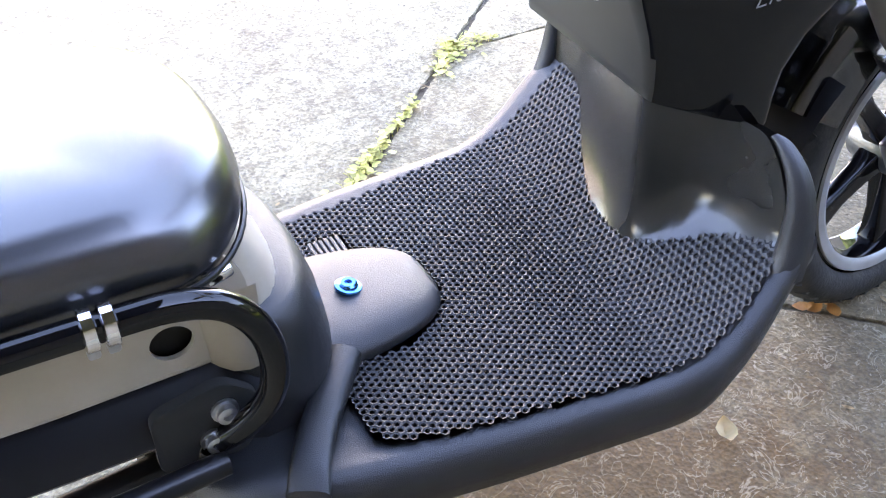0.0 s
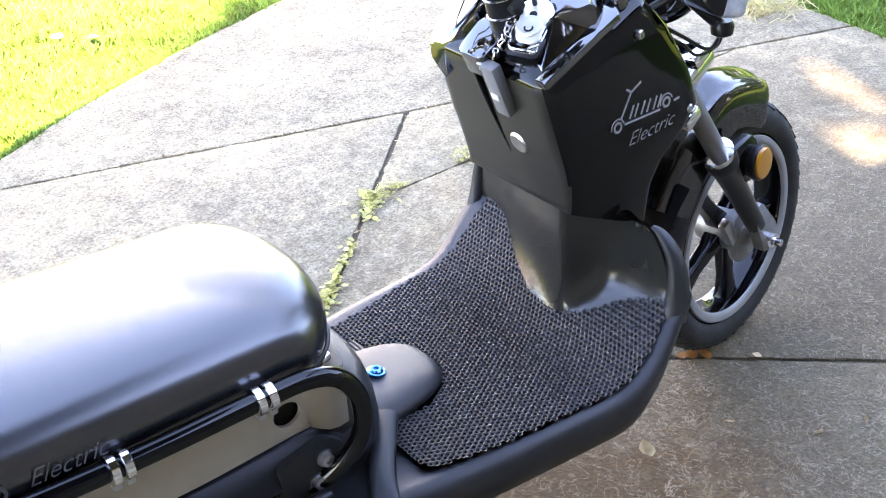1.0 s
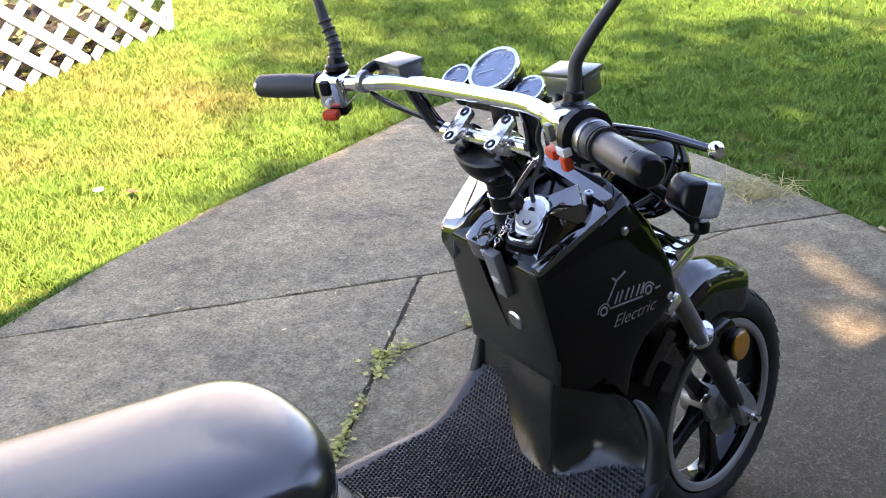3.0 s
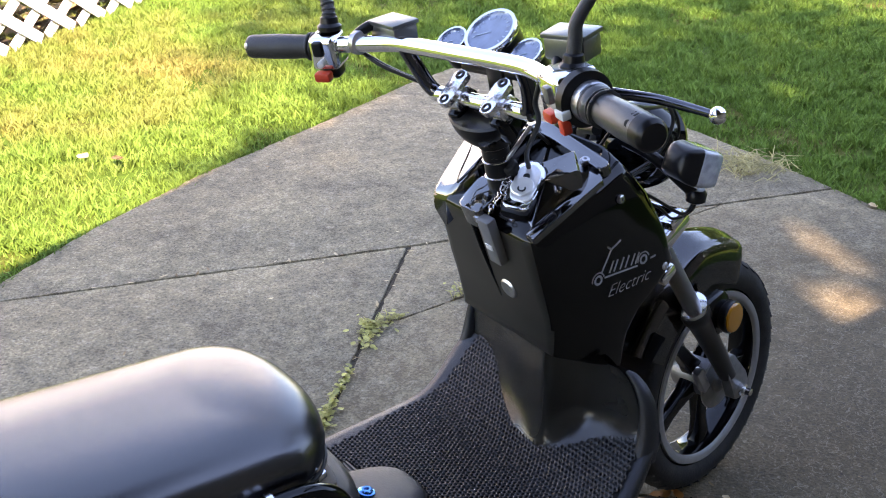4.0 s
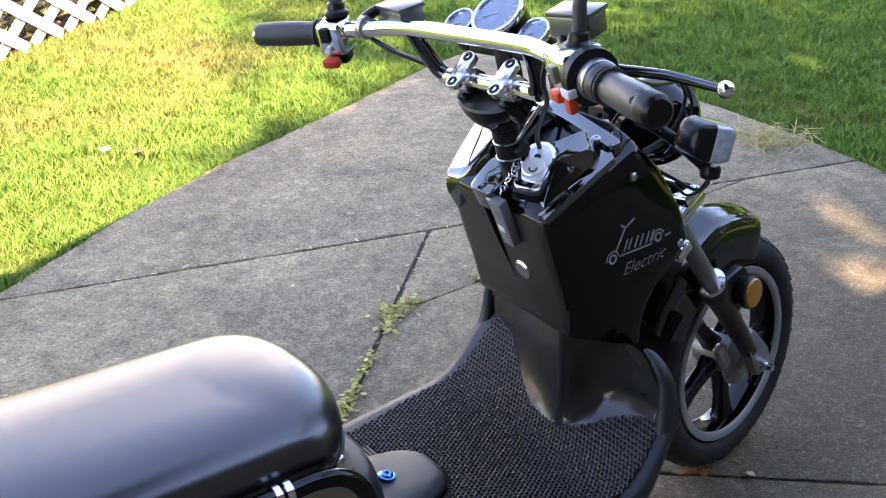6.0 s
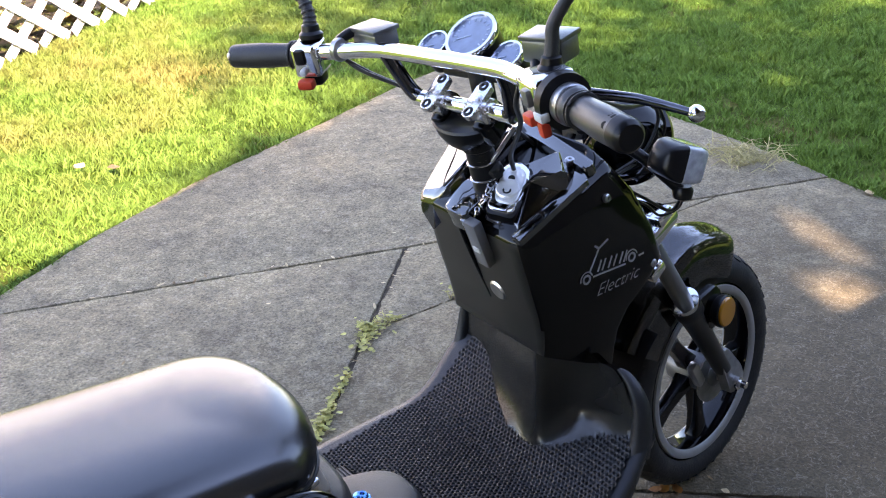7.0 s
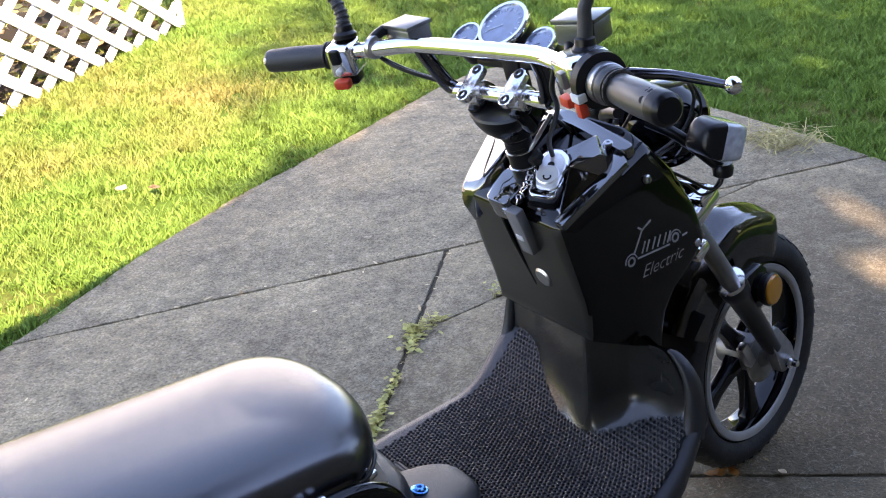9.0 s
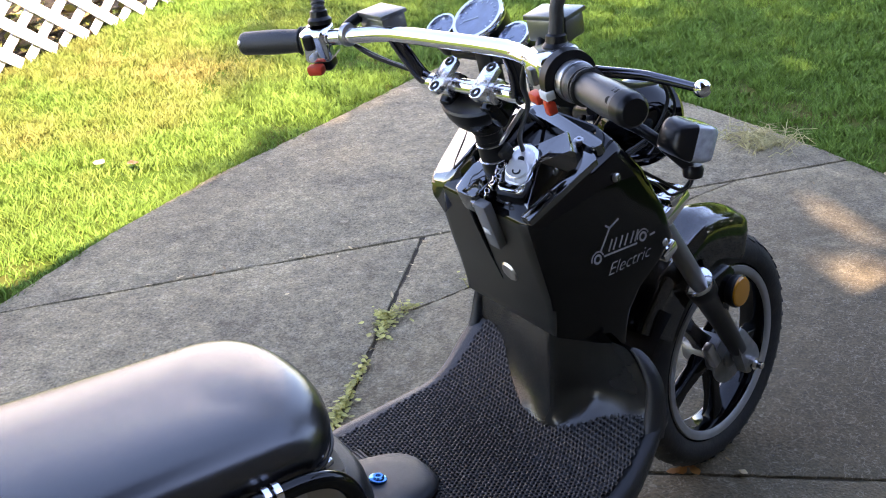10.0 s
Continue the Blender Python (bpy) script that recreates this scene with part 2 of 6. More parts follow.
    m6.inputs[7].default_value = (0.056, 0.029, 0.008, 1)
    link(rq.outputs[0], m6.inputs[0])
    link(m5.outputs[2], m6.inputs[6])
    # worn and damp mottling, from a finger's to a hand's width
    last = m6.outputs[2]
    for size, low, high, dark, pale in ((150.0, 0.38, 0.62, 0.68, 1.32), (40.0, 0.34, 0.66, 0.87, 1.13), (9.0, 0.34, 0.66, 0.93, 1.07), (1.6, 0.36, 0.64, 0.86, 1.14)):
        nm = nt.nodes.new("ShaderNodeTexNoise")
        nm.inputs["Scale"].default_value, nm.inputs["Detail"].default_value, nm.inputs["Roughness"].default_value, nm.inputs["Distortion"].default_value = size, 6, 0.72, 0.6
        link(co.outputs["Object"], nm.inputs["Vector"])
        rm = nt.nodes.new("ShaderNodeMapRange")
        rm.inputs[1].default_value, rm.inputs[2].default_value, rm.inputs[3].default_value, rm.inputs[4].default_value = low, high, dark, pale
        link(nm.outputs[0], rm.inputs[0])
        mm = nt.nodes.new("ShaderNodeMix")
        mm.data_type, mm.blend_type = "RGBA", "MULTIPLY"
        mm.inputs[0].default_value = 1.0
        link(last, mm.inputs[6])
        link(rm.outputs[0], mm.inputs[7])
        last = mm.outputs[2]
    # pale scratches and lime threads
    nl = nt.nodes.new("ShaderNodeTexNoise")
    nl.inputs["Scale"].default_value, nl.inputs["Detail"].default_value, nl.inputs["Roughness"].default_value, nl.inputs["Distortion"].default_value = 26, 3, 0.6, 1.2
    link(co.outputs["Object"], nl.inputs["Vector"])
    off = nt.nodes.new("ShaderNodeMath")
    off.operation = "SUBTRACT"
    off.inputs[1].default_value = 0.53
    link(nl.outputs[0], off.inputs[0])
    mag = nt.nodes.new("ShaderNodeMath")
    mag.operation = "ABSOLUTE"
    link(off.outputs[0], mag.inputs[0])
    rl = nt.nodes.new("ShaderNodeMapRange")
    rl.inputs[1].default_value, rl.inputs[2].default_value, rl.inputs[3].default_value, rl.inputs[4].default_value = 0.004, 0.016, 0.42, 0.0
    link(mag.outputs[0], rl.inputs[0])
    gate = nt.nodes.new("ShaderNodeMath")
    gate.operation = "MULTIPLY"
    link(rl.outputs[0], gate.inputs[0])
    gate.inputs[1].default_value = 0.55
    ml = nt.nodes.new("ShaderNodeMix")
    ml.data_type = "RGBA"
    ml.inputs[7].default_value = (0.40, 0.36, 0.28, 1)
    link(gate.outputs[0], ml.inputs[0])
    link(last, ml.inputs[6])
    link(ml.outputs[2], b.inputs["Base Color"])
    bp = nt.nodes.new("ShaderNodeBump")
    bp.inputs["Strength"].default_value, bp.inputs["Distance"].default_value = 0.6, 0.003
    add = nt.nodes.new("ShaderNodeMath")
    link(nz.outputs[0], add.inputs[0])
    link(vo.outputs["Distance"], add.inputs[1])
    link(add.outputs[0], bp.inputs["Height"])
    link(bp.outputs[0], b.inputs["Normal"])
    return m


concrete = concrete_material()
lawn_ground = material("lawn_soil_and_thatch", (0.042, 0.080, 0.012), 0.95, vary=0.4, scale=40, spec=0.1, second=(0.0770, 0.0700, 0.0196), second_scale=1.3, second_at=(0.45, 0.7), bump=0.8, bump_scale=60)


def grass_material():
    m = material("grass_blades", (0.100, 0.186, 0.034), 0.6, vary=0.35, scale=30, second=(0.196, 0.184, 0.056), second_scale=0.9, second_at=(0.37, 0.62), per="island", spec=0.12)
    # dry yellow towards the deck, the sun's yellow painted in; greener away from it
    nt = m.node_tree
    dry = next(n for n in nt.nodes if n.bl_idname == "ShaderNodeMapRange" and n.interpolation_type == "SMOOTHSTEP")
    target = dry.outputs[0].links[0].to_socket
    co = next(n for n in nt.nodes if n.bl_idname == "ShaderNodeTexCoord")
    xyz = nt.nodes.new("ShaderNodeSeparateXYZ")
    nt.links.new(co.outputs["Object"], xyz.inputs[0])
    far = nt.nodes.new("ShaderNodeMapRange")
    far.interpolation_type = "SMOOTHERSTEP"
    far.inputs[1].default_value, far.inputs[2].default_value, far.inputs[3].default_value, far.inputs[4].default_value = 0.3, 1.7, 1.0, 0.15
    nt.links.new(xyz.outputs[0], far.inputs[0])
    less = nt.nodes.new("ShaderNodeMath")
    less.operation = "MULTIPLY"
    nt.links.new(dry.outputs[0], less.inputs[0])
    nt.links.new(far.outputs[0], less.inputs[1])
    # and greener in a strip along the concrete, shade put into the colour
    side = nt.nodes.new("ShaderNodeMath")
    side.operation = "MULTIPLY_ADD"
    side.inputs[1].default_value = -0.45
    nt.links.new(xyz.outputs[0], side.inputs[0])
    nt.links.new(xyz.outputs[1], side.inputs[2])
    strip = nt.nodes.new("ShaderNodeMapRange")
    strip.interpolation_type = "SMOOTHERSTEP"
    strip.inputs[1].default_value, strip.inputs[2].default_value, strip.inputs[3].default_value, strip.inputs[4].default_value = 2.1, 2.9, 0.1, 1.0
    nt.links.new(side.outputs[0], strip.inputs[0])
    both = nt.nodes.new("ShaderNodeMath")
    both.operation = "MULTIPLY"
    nt.links.new(less.outputs[0], both.inputs[0])
    nt.links.new(strip.outputs[0], both.inputs[1])
    nt.links.new(both.outputs[0], target)
    return m


grass = grass_material()


# ---- mesh helpers ----
def part(name, bm, mat, parent, label="", smooth=35, kind=""):
    me = bpy.data.meshes.new(name)
    bmesh.ops.recalc_face_normals(bm, faces=bm.faces)
    bm.to_mesh(me)
    bm.free()
    me.materials.append(mat)
    if smooth:
        me.polygons.foreach_set("use_smooth", [True] * len(me.polygons))
        me.set_sharp_from_angle(angle=radians(smooth))
    ob = new(name, me)
    if parent is not None:
        ob.parent = parent
        ob.matrix_parent_inverse = parent.matrix_world.inverted()
    return tagged(ob, label=label, kind=kind)


def thing(name, label, category, at=(0, 0, 0), group="", kind=""):
    ob = new(name)
    ob.empty_display_size = 0.1
    ob.location = at
    bpy.context.view_layer.update()
    return tagged(ob, label=label, category=category, group=group, kind=kind)


def spline(pts, n=8):
    """A smooth line through points (Catmull-Rom), n steps between neighbours."""
    p = [Vector(q) for q in pts]
    p = [2 * p[0] - p[1]] + p + [2 * p[-1] - p[-2]]
    out = []
    for i in range(1, len(p) - 2):
        for k in range(n):
            t = k / n
            a, b, c, d = p[i - 1], p[i], p[i + 1], p[i + 2]
            out.append(0.5 * (2 * b + (c - a) * t + (2 * a - 5 * b + 4 * c - d) * t * t + (3 * b - a - 3 * c + d) * t ** 3))
    return out + [p[-2]]


def loft(bm, rings, caps=True, closed=True):
    vs = [[bm.verts.new(q) for q in r] for r in rings]
    n = len(vs[0])
    for a, b in zip(vs, vs[1:]):
        for i in range(n if closed else n - 1):
            j = (i + 1) % n
            bm.faces.new((a[i], a[j], b[j], b[i]))
    if caps and closed:
        bm.faces.new(vs[0][::-1])
        bm.faces.new(vs[-1])
    return vs


def tube(bm, pts, r, seg=14, caps=True):
    """A round tube along points; r may be one radius or one for each point."""
    p = [Vector(q) for q in pts]
    rs = r if isinstance(r, (list, tuple)) else [r] * len(p)
    up, rings = None, []
    for i, q in enumerate(p):
        d = (p[min(i + 1, len(p) - 1)] - p[max(i - 1, 0)]).normalized()
        if up is None:
            up = d.orthogonal().normalized()
        side = d.cross(up).normalized()
        up = side.cross(d).normalized()
        rings.append([q + (side * math.cos(a) + up * math.sin(a)) * rs[i] for a in (2 * math.pi * k / seg for k in range(seg))])
    loft(bm, rings, caps)


def lathe(bm, base, axis, profile, seg=32, caps=True):
    """Rings of (along, radius) round an axis from base."""
    d = Vector(axis).normalized()
    u = d.orthogonal().normalized()
    v = d.cross(u)
    rings = [[Vector(base) + d * h + (u * math.cos(a) + v * math.sin(a)) * max(r, 1e-4) for a in (2 * math.pi * k / seg for k in range(seg))] for h, r in profile]
    loft(bm, rings, caps)


def rod(bm, a, b, r0, r1=None, seg=18, bevel=0.0):
    a, b = Vector(a), Vector(b)
    r1 = r0 if r1 is None else r1
    h = (b - a).length
    e = min(bevel, h * 0.4, r0 * 0.7)
    prof = [(0, r0), (h, r1)] if not e else [(0, r0 - e), (e * 0.3, r0 - e * 0.3), (e, r0), (h - e, r1), (h - e * 0.3, r1 - e * 0.3), (h, r1 - e)]
    lathe(bm, a, b - a, prof, seg)


def block(bm, size, m, bevel=0.003, seg=2):
    g = bmesh.ops.create_cube(bm, size=1.0, matrix=m @ Matrix.Diagonal((*size, 1)))
    if bevel:
        edges = list({e for v in g["verts"] for e in v.link_edges})
        bmesh.ops.bevel(bm, geom=edges, offset=bevel, segments=seg, affect="EDGES", profile=0.5)


def frame_of(origin, ahead, up=(0, 0, 1)):
    """A matrix at origin with its x along ahead and z as near up as can be."""
    x = Vector(ahead).normalized()
    y = Vector(up).cross(x).normalized()
    z = x.cross(y)
    m = Matrix((x, y, z)).transposed().to_4x4()
    m.translation = Vector(origin)
    return m


def prism(bm, outline, m, depth, bevel=0.0):
    """A flat plate: outline in the local xy plane of m, from z 0 to depth."""
    lo = [bm.verts.new(m @ Vector((x, y, 0))) for x, y in outline]
    hi = [bm.verts.new(m @ Vector((x, y, depth))) for x, y in outline]
    n = len(lo)
    faces = [bm.faces.new(lo[::-1]), bm.faces.new(hi)]
    for i in range(n):
        faces.append(bm.faces.new((lo[i], lo[(i + 1) % n], hi[(i + 1) % n], hi[i])))
    if bevel:
        bmesh.ops.bevel(bm, geom=list(faces[1].edges), offset=bevel, segments=2, affect="EDGES", profile=0.5)


def rounded(points, r, n=4):
    """Round the corners of a 2D outline."""
    out = []
    k = len(points)
    for i in range(k):
        p, a, b = (Vector(points[j % k]).to_2d() for j in (i, i - 1, i + 1))
        da, db = (a - p), (b - p)
        c = min(r, da.length * 0.45, db.length * 0.45)
        s, e = p + da.normalized() * c, p + db.normalized() * c
        for j in range(n + 1):
            t = j / n
            out.append(tuple((1 - t) ** 2 * s + 2 * t * (1 - t) * p + t * t * e))
    return out


# ---- ground: lawn, concrete pad, joints ----
def plane_object(name, outline, z, mat, label, category, grid=0):
    bm = bmesh.new()
    bm.faces.new([bm.verts.new((x, y, z)) for x, y in outline])
    ob = part(name, bm, mat, None, label, smooth=0)
    return tagged(ob, category=category, kind="structure")


plane_object("ground", [(-400, -400), (400, -400), (400, 400), (-400, 400)], -0.022, lawn_ground, "green lawn soil and thatch stretching away round the concrete", "lawn")

# far corner of the pad, with the lawn edges running from it
PAD = [(-6.0, -0.9), (-0.891, 1.592), (-0.501, 1.815), (-0.10, 2.0), (0.512, 2.215), (0.991, 2.40), (1.26, 2.47), (1.40, 2.42), (1.47, 2.20), (1.50, 1.35), (1.47, 0.95), (1.44, 0.70), (1.38, 0.20), (1.5, -1.5), (2.5, -6.0), (-6.0, -6.0)]


def clip(poly, a, b, gap=0.0):
    """The part of a polygon to the left of the line from a to b, held gap away from it."""
    a, b = Vector(a), Vector(b)
    d = (b - a).normalized()
    n = Vector((-d.y, d.x))
    side = lambda p: (Vector(p) - a).dot(n) - gap
    out = []
    for p, q in zip(poly, poly[1:] + poly[:1]):
        sp, sq = side(p), side(q)
        if sp >= 0:
            out.append(p)
        if sp * sq < 0:
            t = sp / (sp - sq)
            out.append((p[0] + (q[0] - p[0]) * t, p[1] + (q[1] - p[1]) * t))
    return out


M0, M1 = (-0.907, 1.545), (1.447, 0.745)      # long joint across the pad
A0, A1 = (0.147, 1.185), (-0.603, 0.482)      # weedy joint
B0, B1 = (-0.603, 0.482), (0.178, -0.250)     # joint under the scooter
C0, C1 = (-0.189, 0.862), (1.08, 0.868)       # hairline crack
far_part = clip(PAD, M0, M1, 0.0065)
near_part = clip(PAD, M1, M0, 0.0065)
west = clip(near_part, A1, A0, 0.007)
east = clip(near_part, A0, A1, 0.007)
slabs = [far_part, west]
north = clip(east, C0, C1, 0.0035)
south = clip(east, C1, C0, 0.0035)
slabs += [north, clip(south, B0, B1, 0.006), clip(south, B1, B0, 0.006)]


def slab_mesh(poly):
    """A slab with worn, slightly wavering edges."""
    pts = []
    for p, q in zip(poly, poly[1:] + poly[:1]):
        p, q = Vector(p), Vector(q)
        L = (q - p).length
        n = max(1, int(min(L, 8) / 0.016))
        nrm = Vector((-(q - p).y, (q - p).x)).normalized()
        for k in range(n):
            r = p.lerp(q, k / n)
            w = 0.004 * noise.noise((r.x * 9, r.y * 9, 1.3)) + 0.007 * max(0, noise.noise((r.x * 32, r.y * 32, 4.0))) + 0.005 * max(0, noise.noise((r.x * 75, r.y * 75, 9.0)))
            pts.append(r + nrm * abs(w))
    bm = bmesh.new()
    top = bm.faces.new([bm.verts.new((p.x, p.y, 0.0)) for p in pts])
    ext = bmesh.ops.extrude_face_region(bm, geom=[top])
    bmesh.ops.translate(bm, vec=(0, 0, -0.06), verts=[v for v in ext["geom"] if isinstance(v, bmesh.types.BMVert)])
    edges = [e for e in bm.edges if all(abs(v.co.z) < 1e-6 for v in e.verts)]
    bmesh.ops.bevel(bm, geom=edges, offset=0.004, segments=2, affect="EDGES", profile=0.6)
    bmesh.ops.triangulate(bm, faces=[f for f in bm.faces if len(f.verts) > 4])
    return bm


pad = thing("pavement", "weathered grey concrete pad with weedy joints and dark stains", "concrete pad", kind="structure")
for poly in slabs:
    part("slab", slab_mesh(poly), concrete, pad, smooth=30)
bm = bmesh.new()
bm.faces.new([bm.verts.new((x, y, -0.006)) for x, y in PAD])
part("joint_filling", bm, joint_dirt, pad, "dark earth in the joints", smooth=0)


def inside(poly, x, y):
    hit = False
    for (x0, y0), (x1, y1) in zip(poly, poly[1:] + poly[:1]):
        if (y0 > y) != (y1 > y) and x < (x1 - x0) * (y - y0) / (y1 - y0) + x0:
            hit = not hit
    return hit


def inside_many(poly, X, Y):
    hit = np.zeros(len(X), bool)
    for (x0, y0), (x1, y1) in zip(poly, poly[1:] + poly[:1]):
        if y0 == y1:
            continue
        hit ^= ((y0 > Y) != (y1 > Y)) & (X < (x1 - x0) * (Y - y0) / (y1 - y0) + x0)
    return hit


def blades(name, X, Y, height, width, mat, label, base=-0.02, seed=3):
    """Grass blades as bent slivers, joined."""
    rng = np.random.default_rng(seed)
    n = len(X)
    h = height * rng.uniform(0.5, 1.25, n) * (0.45 + 0.9 * tuft(X, Y))
    a = rng.uniform(0, 2 * np.pi, n)
    lean = rng.uniform(0.2, 1.3, n) * h
    la = rng.uniform(0, 2 * np.pi, n)
    w = width * rng.uniform(0.6, 1.3, n) * 0.5
    dx, dy = np.cos(a) * w, np.sin(a) * w
    lx, ly = np.cos(la) * lean, np.sin(la) * lean
    z0 = np.full(n, base)
    P = np.stack([np.stack([X - dx, Y - dy, z0], 1), np.stack([X + dx, Y + dy, z0], 1),
                  np.stack([X + dx * 0.8 + lx * 0.4, Y + dy * 0.8 + ly * 0.4, z0 + h * 0.6], 1), np.stack([X - dx * 0.8 + lx * 0.4, Y - dy * 0.8 + ly * 0.4, z0 + h * 0.6], 1),
                  np.stack([X + lx, Y + ly, z0 + h], 1)], 1).reshape(-1, 3)
    i = np.arange(n) * 5
    quads = np.stack([i, i + 1, i + 2, i + 3], 1)
    tris = np.stack([i + 3, i + 2, i + 4], 1)
    me = bpy.data.meshes.new(name)
    me.vertices.add(len(P))
    me.vertices.foreach_set("co", P.astype(np.float32).ravel())
    me.loops.add(7 * n)
    me.loops.foreach_set("vertex_index", np.concatenate([quads.ravel(), tris.ravel()]).astype(np.int32))
    me.polygons.add(2 * n)
    me.polygons.foreach_set("loop_start", np.concatenate([np.arange(n) * 4, 4 * n + np.arange(n) * 3]).astype(np.int32))
    me.update()
    me.materials.append(mat)
    return tagged(new(name, me), label=label, category="grass", kind="stuff")


rng = np.random.default_rng(11)


TUFTS = np.random.default_rng(5).uniform(0, 1, (512, 512))


def tuft(X, Y):
    """How thick the sward stands at a place, 0 to 1: clumps of a hand's width and of a finger's."""
    out = np.zeros(len(X))
    for size, share in ((0.030, 0.5), (0.075, 0.5)):
        u, v = X / size + 200, Y / size + 200
        i, j = np.floor(u).astype(int), np.floor(v).astype(int)
        f, g = u - i, v - j
        f, g = f * f * (3 - 2 * f), g * g * (3 - 2 * g)
        at = lambda a, b: TUFTS[(i + a) % 512, (j + b) % 512]
        out += share * ((at(0, 0) * (1 - f) + at(1, 0) * f) * (1 - g) + (at(0, 1) * (1 - f) + at(1, 1) * f) * g)
    return np.clip((out - 0.25) * 2, 0, 1)


def scatter(n, x0, x1, y0, y1):
    X, Y = rng.uniform(x0, x1, n), rng.uniform(y0, y1, n)
    # clumps and thin places
    keep = rng.uniform(0, 1, n) < 0.10 + 1.1 * tuft(X, Y)
    keep &= ~inside_many(PAD, X, Y)
    return X[keep], Y[keep]


nx, ny = scatter(760000, -1.6, 3.6, 0.2, 5.2)
fx, fy = scatter(90000, -2.0, 9.0, 0.0, 10.0)
far = (fy > 5.2) | (fx > 3.6)
blades("grass", nx, ny, 0.030, 0.0042, grass, "short green and yellowing lawn grass beside the concrete")
blades("grass", fx[far], fy[far], 0.045, 0.009, grass, "short green lawn grass further off", seed=5)
# tufts leaning over the edge of the pad
ex, ey = [], []
for (p, q), dens in zip(zip(PAD[1:12], PAD[2:13]), [420] * 11):
    p, q = Vector(p), Vector(q)
    L = (q - p).length
    for k in range(int(L * dens)):
        r = p.lerp(q, random.random())
        nrm = Vector((-(q - p).y, (q - p).x)).normalized()
        r += nrm * random.gauss(0.008, 0.014)
        ex.append(r.x)
        ey.append(r.y)
blades("grass", np.array(ex), np.array(ey), 0.024, 0.0030, grass, "ragged grass along the edge of the concrete", base=-0.015, seed=9)


# ---- lattice skirting of the deck ----
F0, F1 = Vector((0.835, 4.405, 0)), Vector((-2.165, 2.49, 0))
fence_dir = (F1 - F0).normalized()
fence_len = (F1 - F0).length
fence = thing("lattice_fence", "white vinyl diamond lattice skirting standing in the lawn", "lattice fence", at=(F0 + F1) / 2)
FM = Matrix((fence_dir, Vector((0, 0, 1)).cross(fence_dir), Vector((0, 0, 1)))).transposed().to_4x4()
FM.translation = F0
HIGH, PITCH, STRIP, LEAN = 0.92, 0.228, 0.051, 1.47


def strip(slope, s, y, thick):
    """One diagonal strip of the lattice, clipped to the panel's height and length."""
    pts = [(s, 0.0), (s + slope * HIGH, HIGH)]
    (a, za), (b, zb) = pts
    lo, hi = 0.03, fence_len - 0.03
    if max(a, b) < lo or min(a, b) > hi:
        return None
    def cut(u):
        return za + (zb - za) * (u - a) / (b - a)
    ends = []
    for u, z in ((a, za), (b, zb)):
        if u < lo:
            u, z = lo, cut(lo)
        if u > hi:
            u, z = hi, cut(hi)
        ends.append(Vector((u, y, z)))
    if (ends[1] - ends[0]).length < 0.03:
        return None
    bm = bmesh.new()
    d = ends[1] - ends[0]
    m = frame_of((ends[0] + ends[1]) / 2, d, (0, 1, 0))
    block(bm, (d.length, STRIP, thick), m, 0.0015, 1)
    bm.transform(FM)
    return bm


for slope, y, first in ((LEAN, 0.006, 0.244), (-LEAN, -0.006, 0.420)):
    for k in range(-8, 26):
        b = strip(slope, first + PITCH * k, y, 0.008)
        if b:
            part("lattice_strip", b, vinyl_white, fence, smooth=30)
for z, h in ((HIGH + 0.01, 0.05),):
    bm = bmesh.new()
    block(bm, (fence_len, 0.03, h), FM @ Matrix.Translation((fence_len / 2, 0, z)), 0.004)
    part("top_rail", bm, vinyl_white, fence)
bm = bmesh.new()
tube(bm, [FM @ Vector((0.012, 0, -0.02)), FM @ Vector((0.012, 0, HIGH))], 0.017, 12)
part("end_trim", bm, vinyl_white, fence)

bm = bmesh.new()
block(bm, (fence_len + 0.1, 0.12, 1.1), FM @ Matrix.Translation((fence_len / 2 + 0.1, -0.75, 0.55)), 0.01)
tagged(part("wall_deck", bm, wall_paint, None, "dim brown wall behind the lattice skirting"), category="wall", kind="structure")
bm = bmesh.new()
block(bm, (fence_len + 0.1, 0.7, 0.03), FM @ Matrix.Translation((fence_len / 2 + 0.05, -0.38, -0.01)), 0.01)
tagged(part("ground_bed", bm, soil, None, "dark bare soil bed behind the lattice"), category="soil", kind="structure")


# added white wall out of view, reflected as brightness in seat and shroud
reflector_white = material("white_reflector_siding", (0.74, 0.79, 0.86), 0.55, vary=0.05, scale=4, second=(0.69, 0.73, 0.79), second_scale=1.5)
HM = frame_of((-0.2, 6.6, 0), (0.94, -0.34, 0))      # x along the wall, -y out of it
bm = bmesh.new()
for k in range(21):
    block(bm, (7.5, 0.03, 0.20), HM @ Matrix.Translation((0, 0, 0.10 + 0.18 * k)) @ pose(0, 0, 0, 5), 0.002, 1)
tagged(part("wall_white_reflector", bm, reflector_white, None, "unseen white lapped siding wall added beyond the deck for bright reflections", smooth=0), category="wall", kind="structure")


def leaf(bm, at, size, turn, tilt, curl=0.25, slim=1.0):
    """One curled, pointed leaf."""
    m = Matrix.Translation(at) @ Euler((tilt, random.uniform(-0.3, 0.3), turn)).to_matrix().to_4x4()
    row = []
    for t, w in ((0, 0.06), (0.25, 0.34), (0.55, 0.40), (0.8, 0.24), (1.0, 0.02)):
        z = curl * size * (t - 0.5) ** 2
        row.append([m @ Vector(((t - 0.5) * size, s * w * size * slim, z + curl * 0.5 * size * abs(s) * w)) for s in (-1, 0, 1)])
    loft(bm, row, caps=False, closed=False)


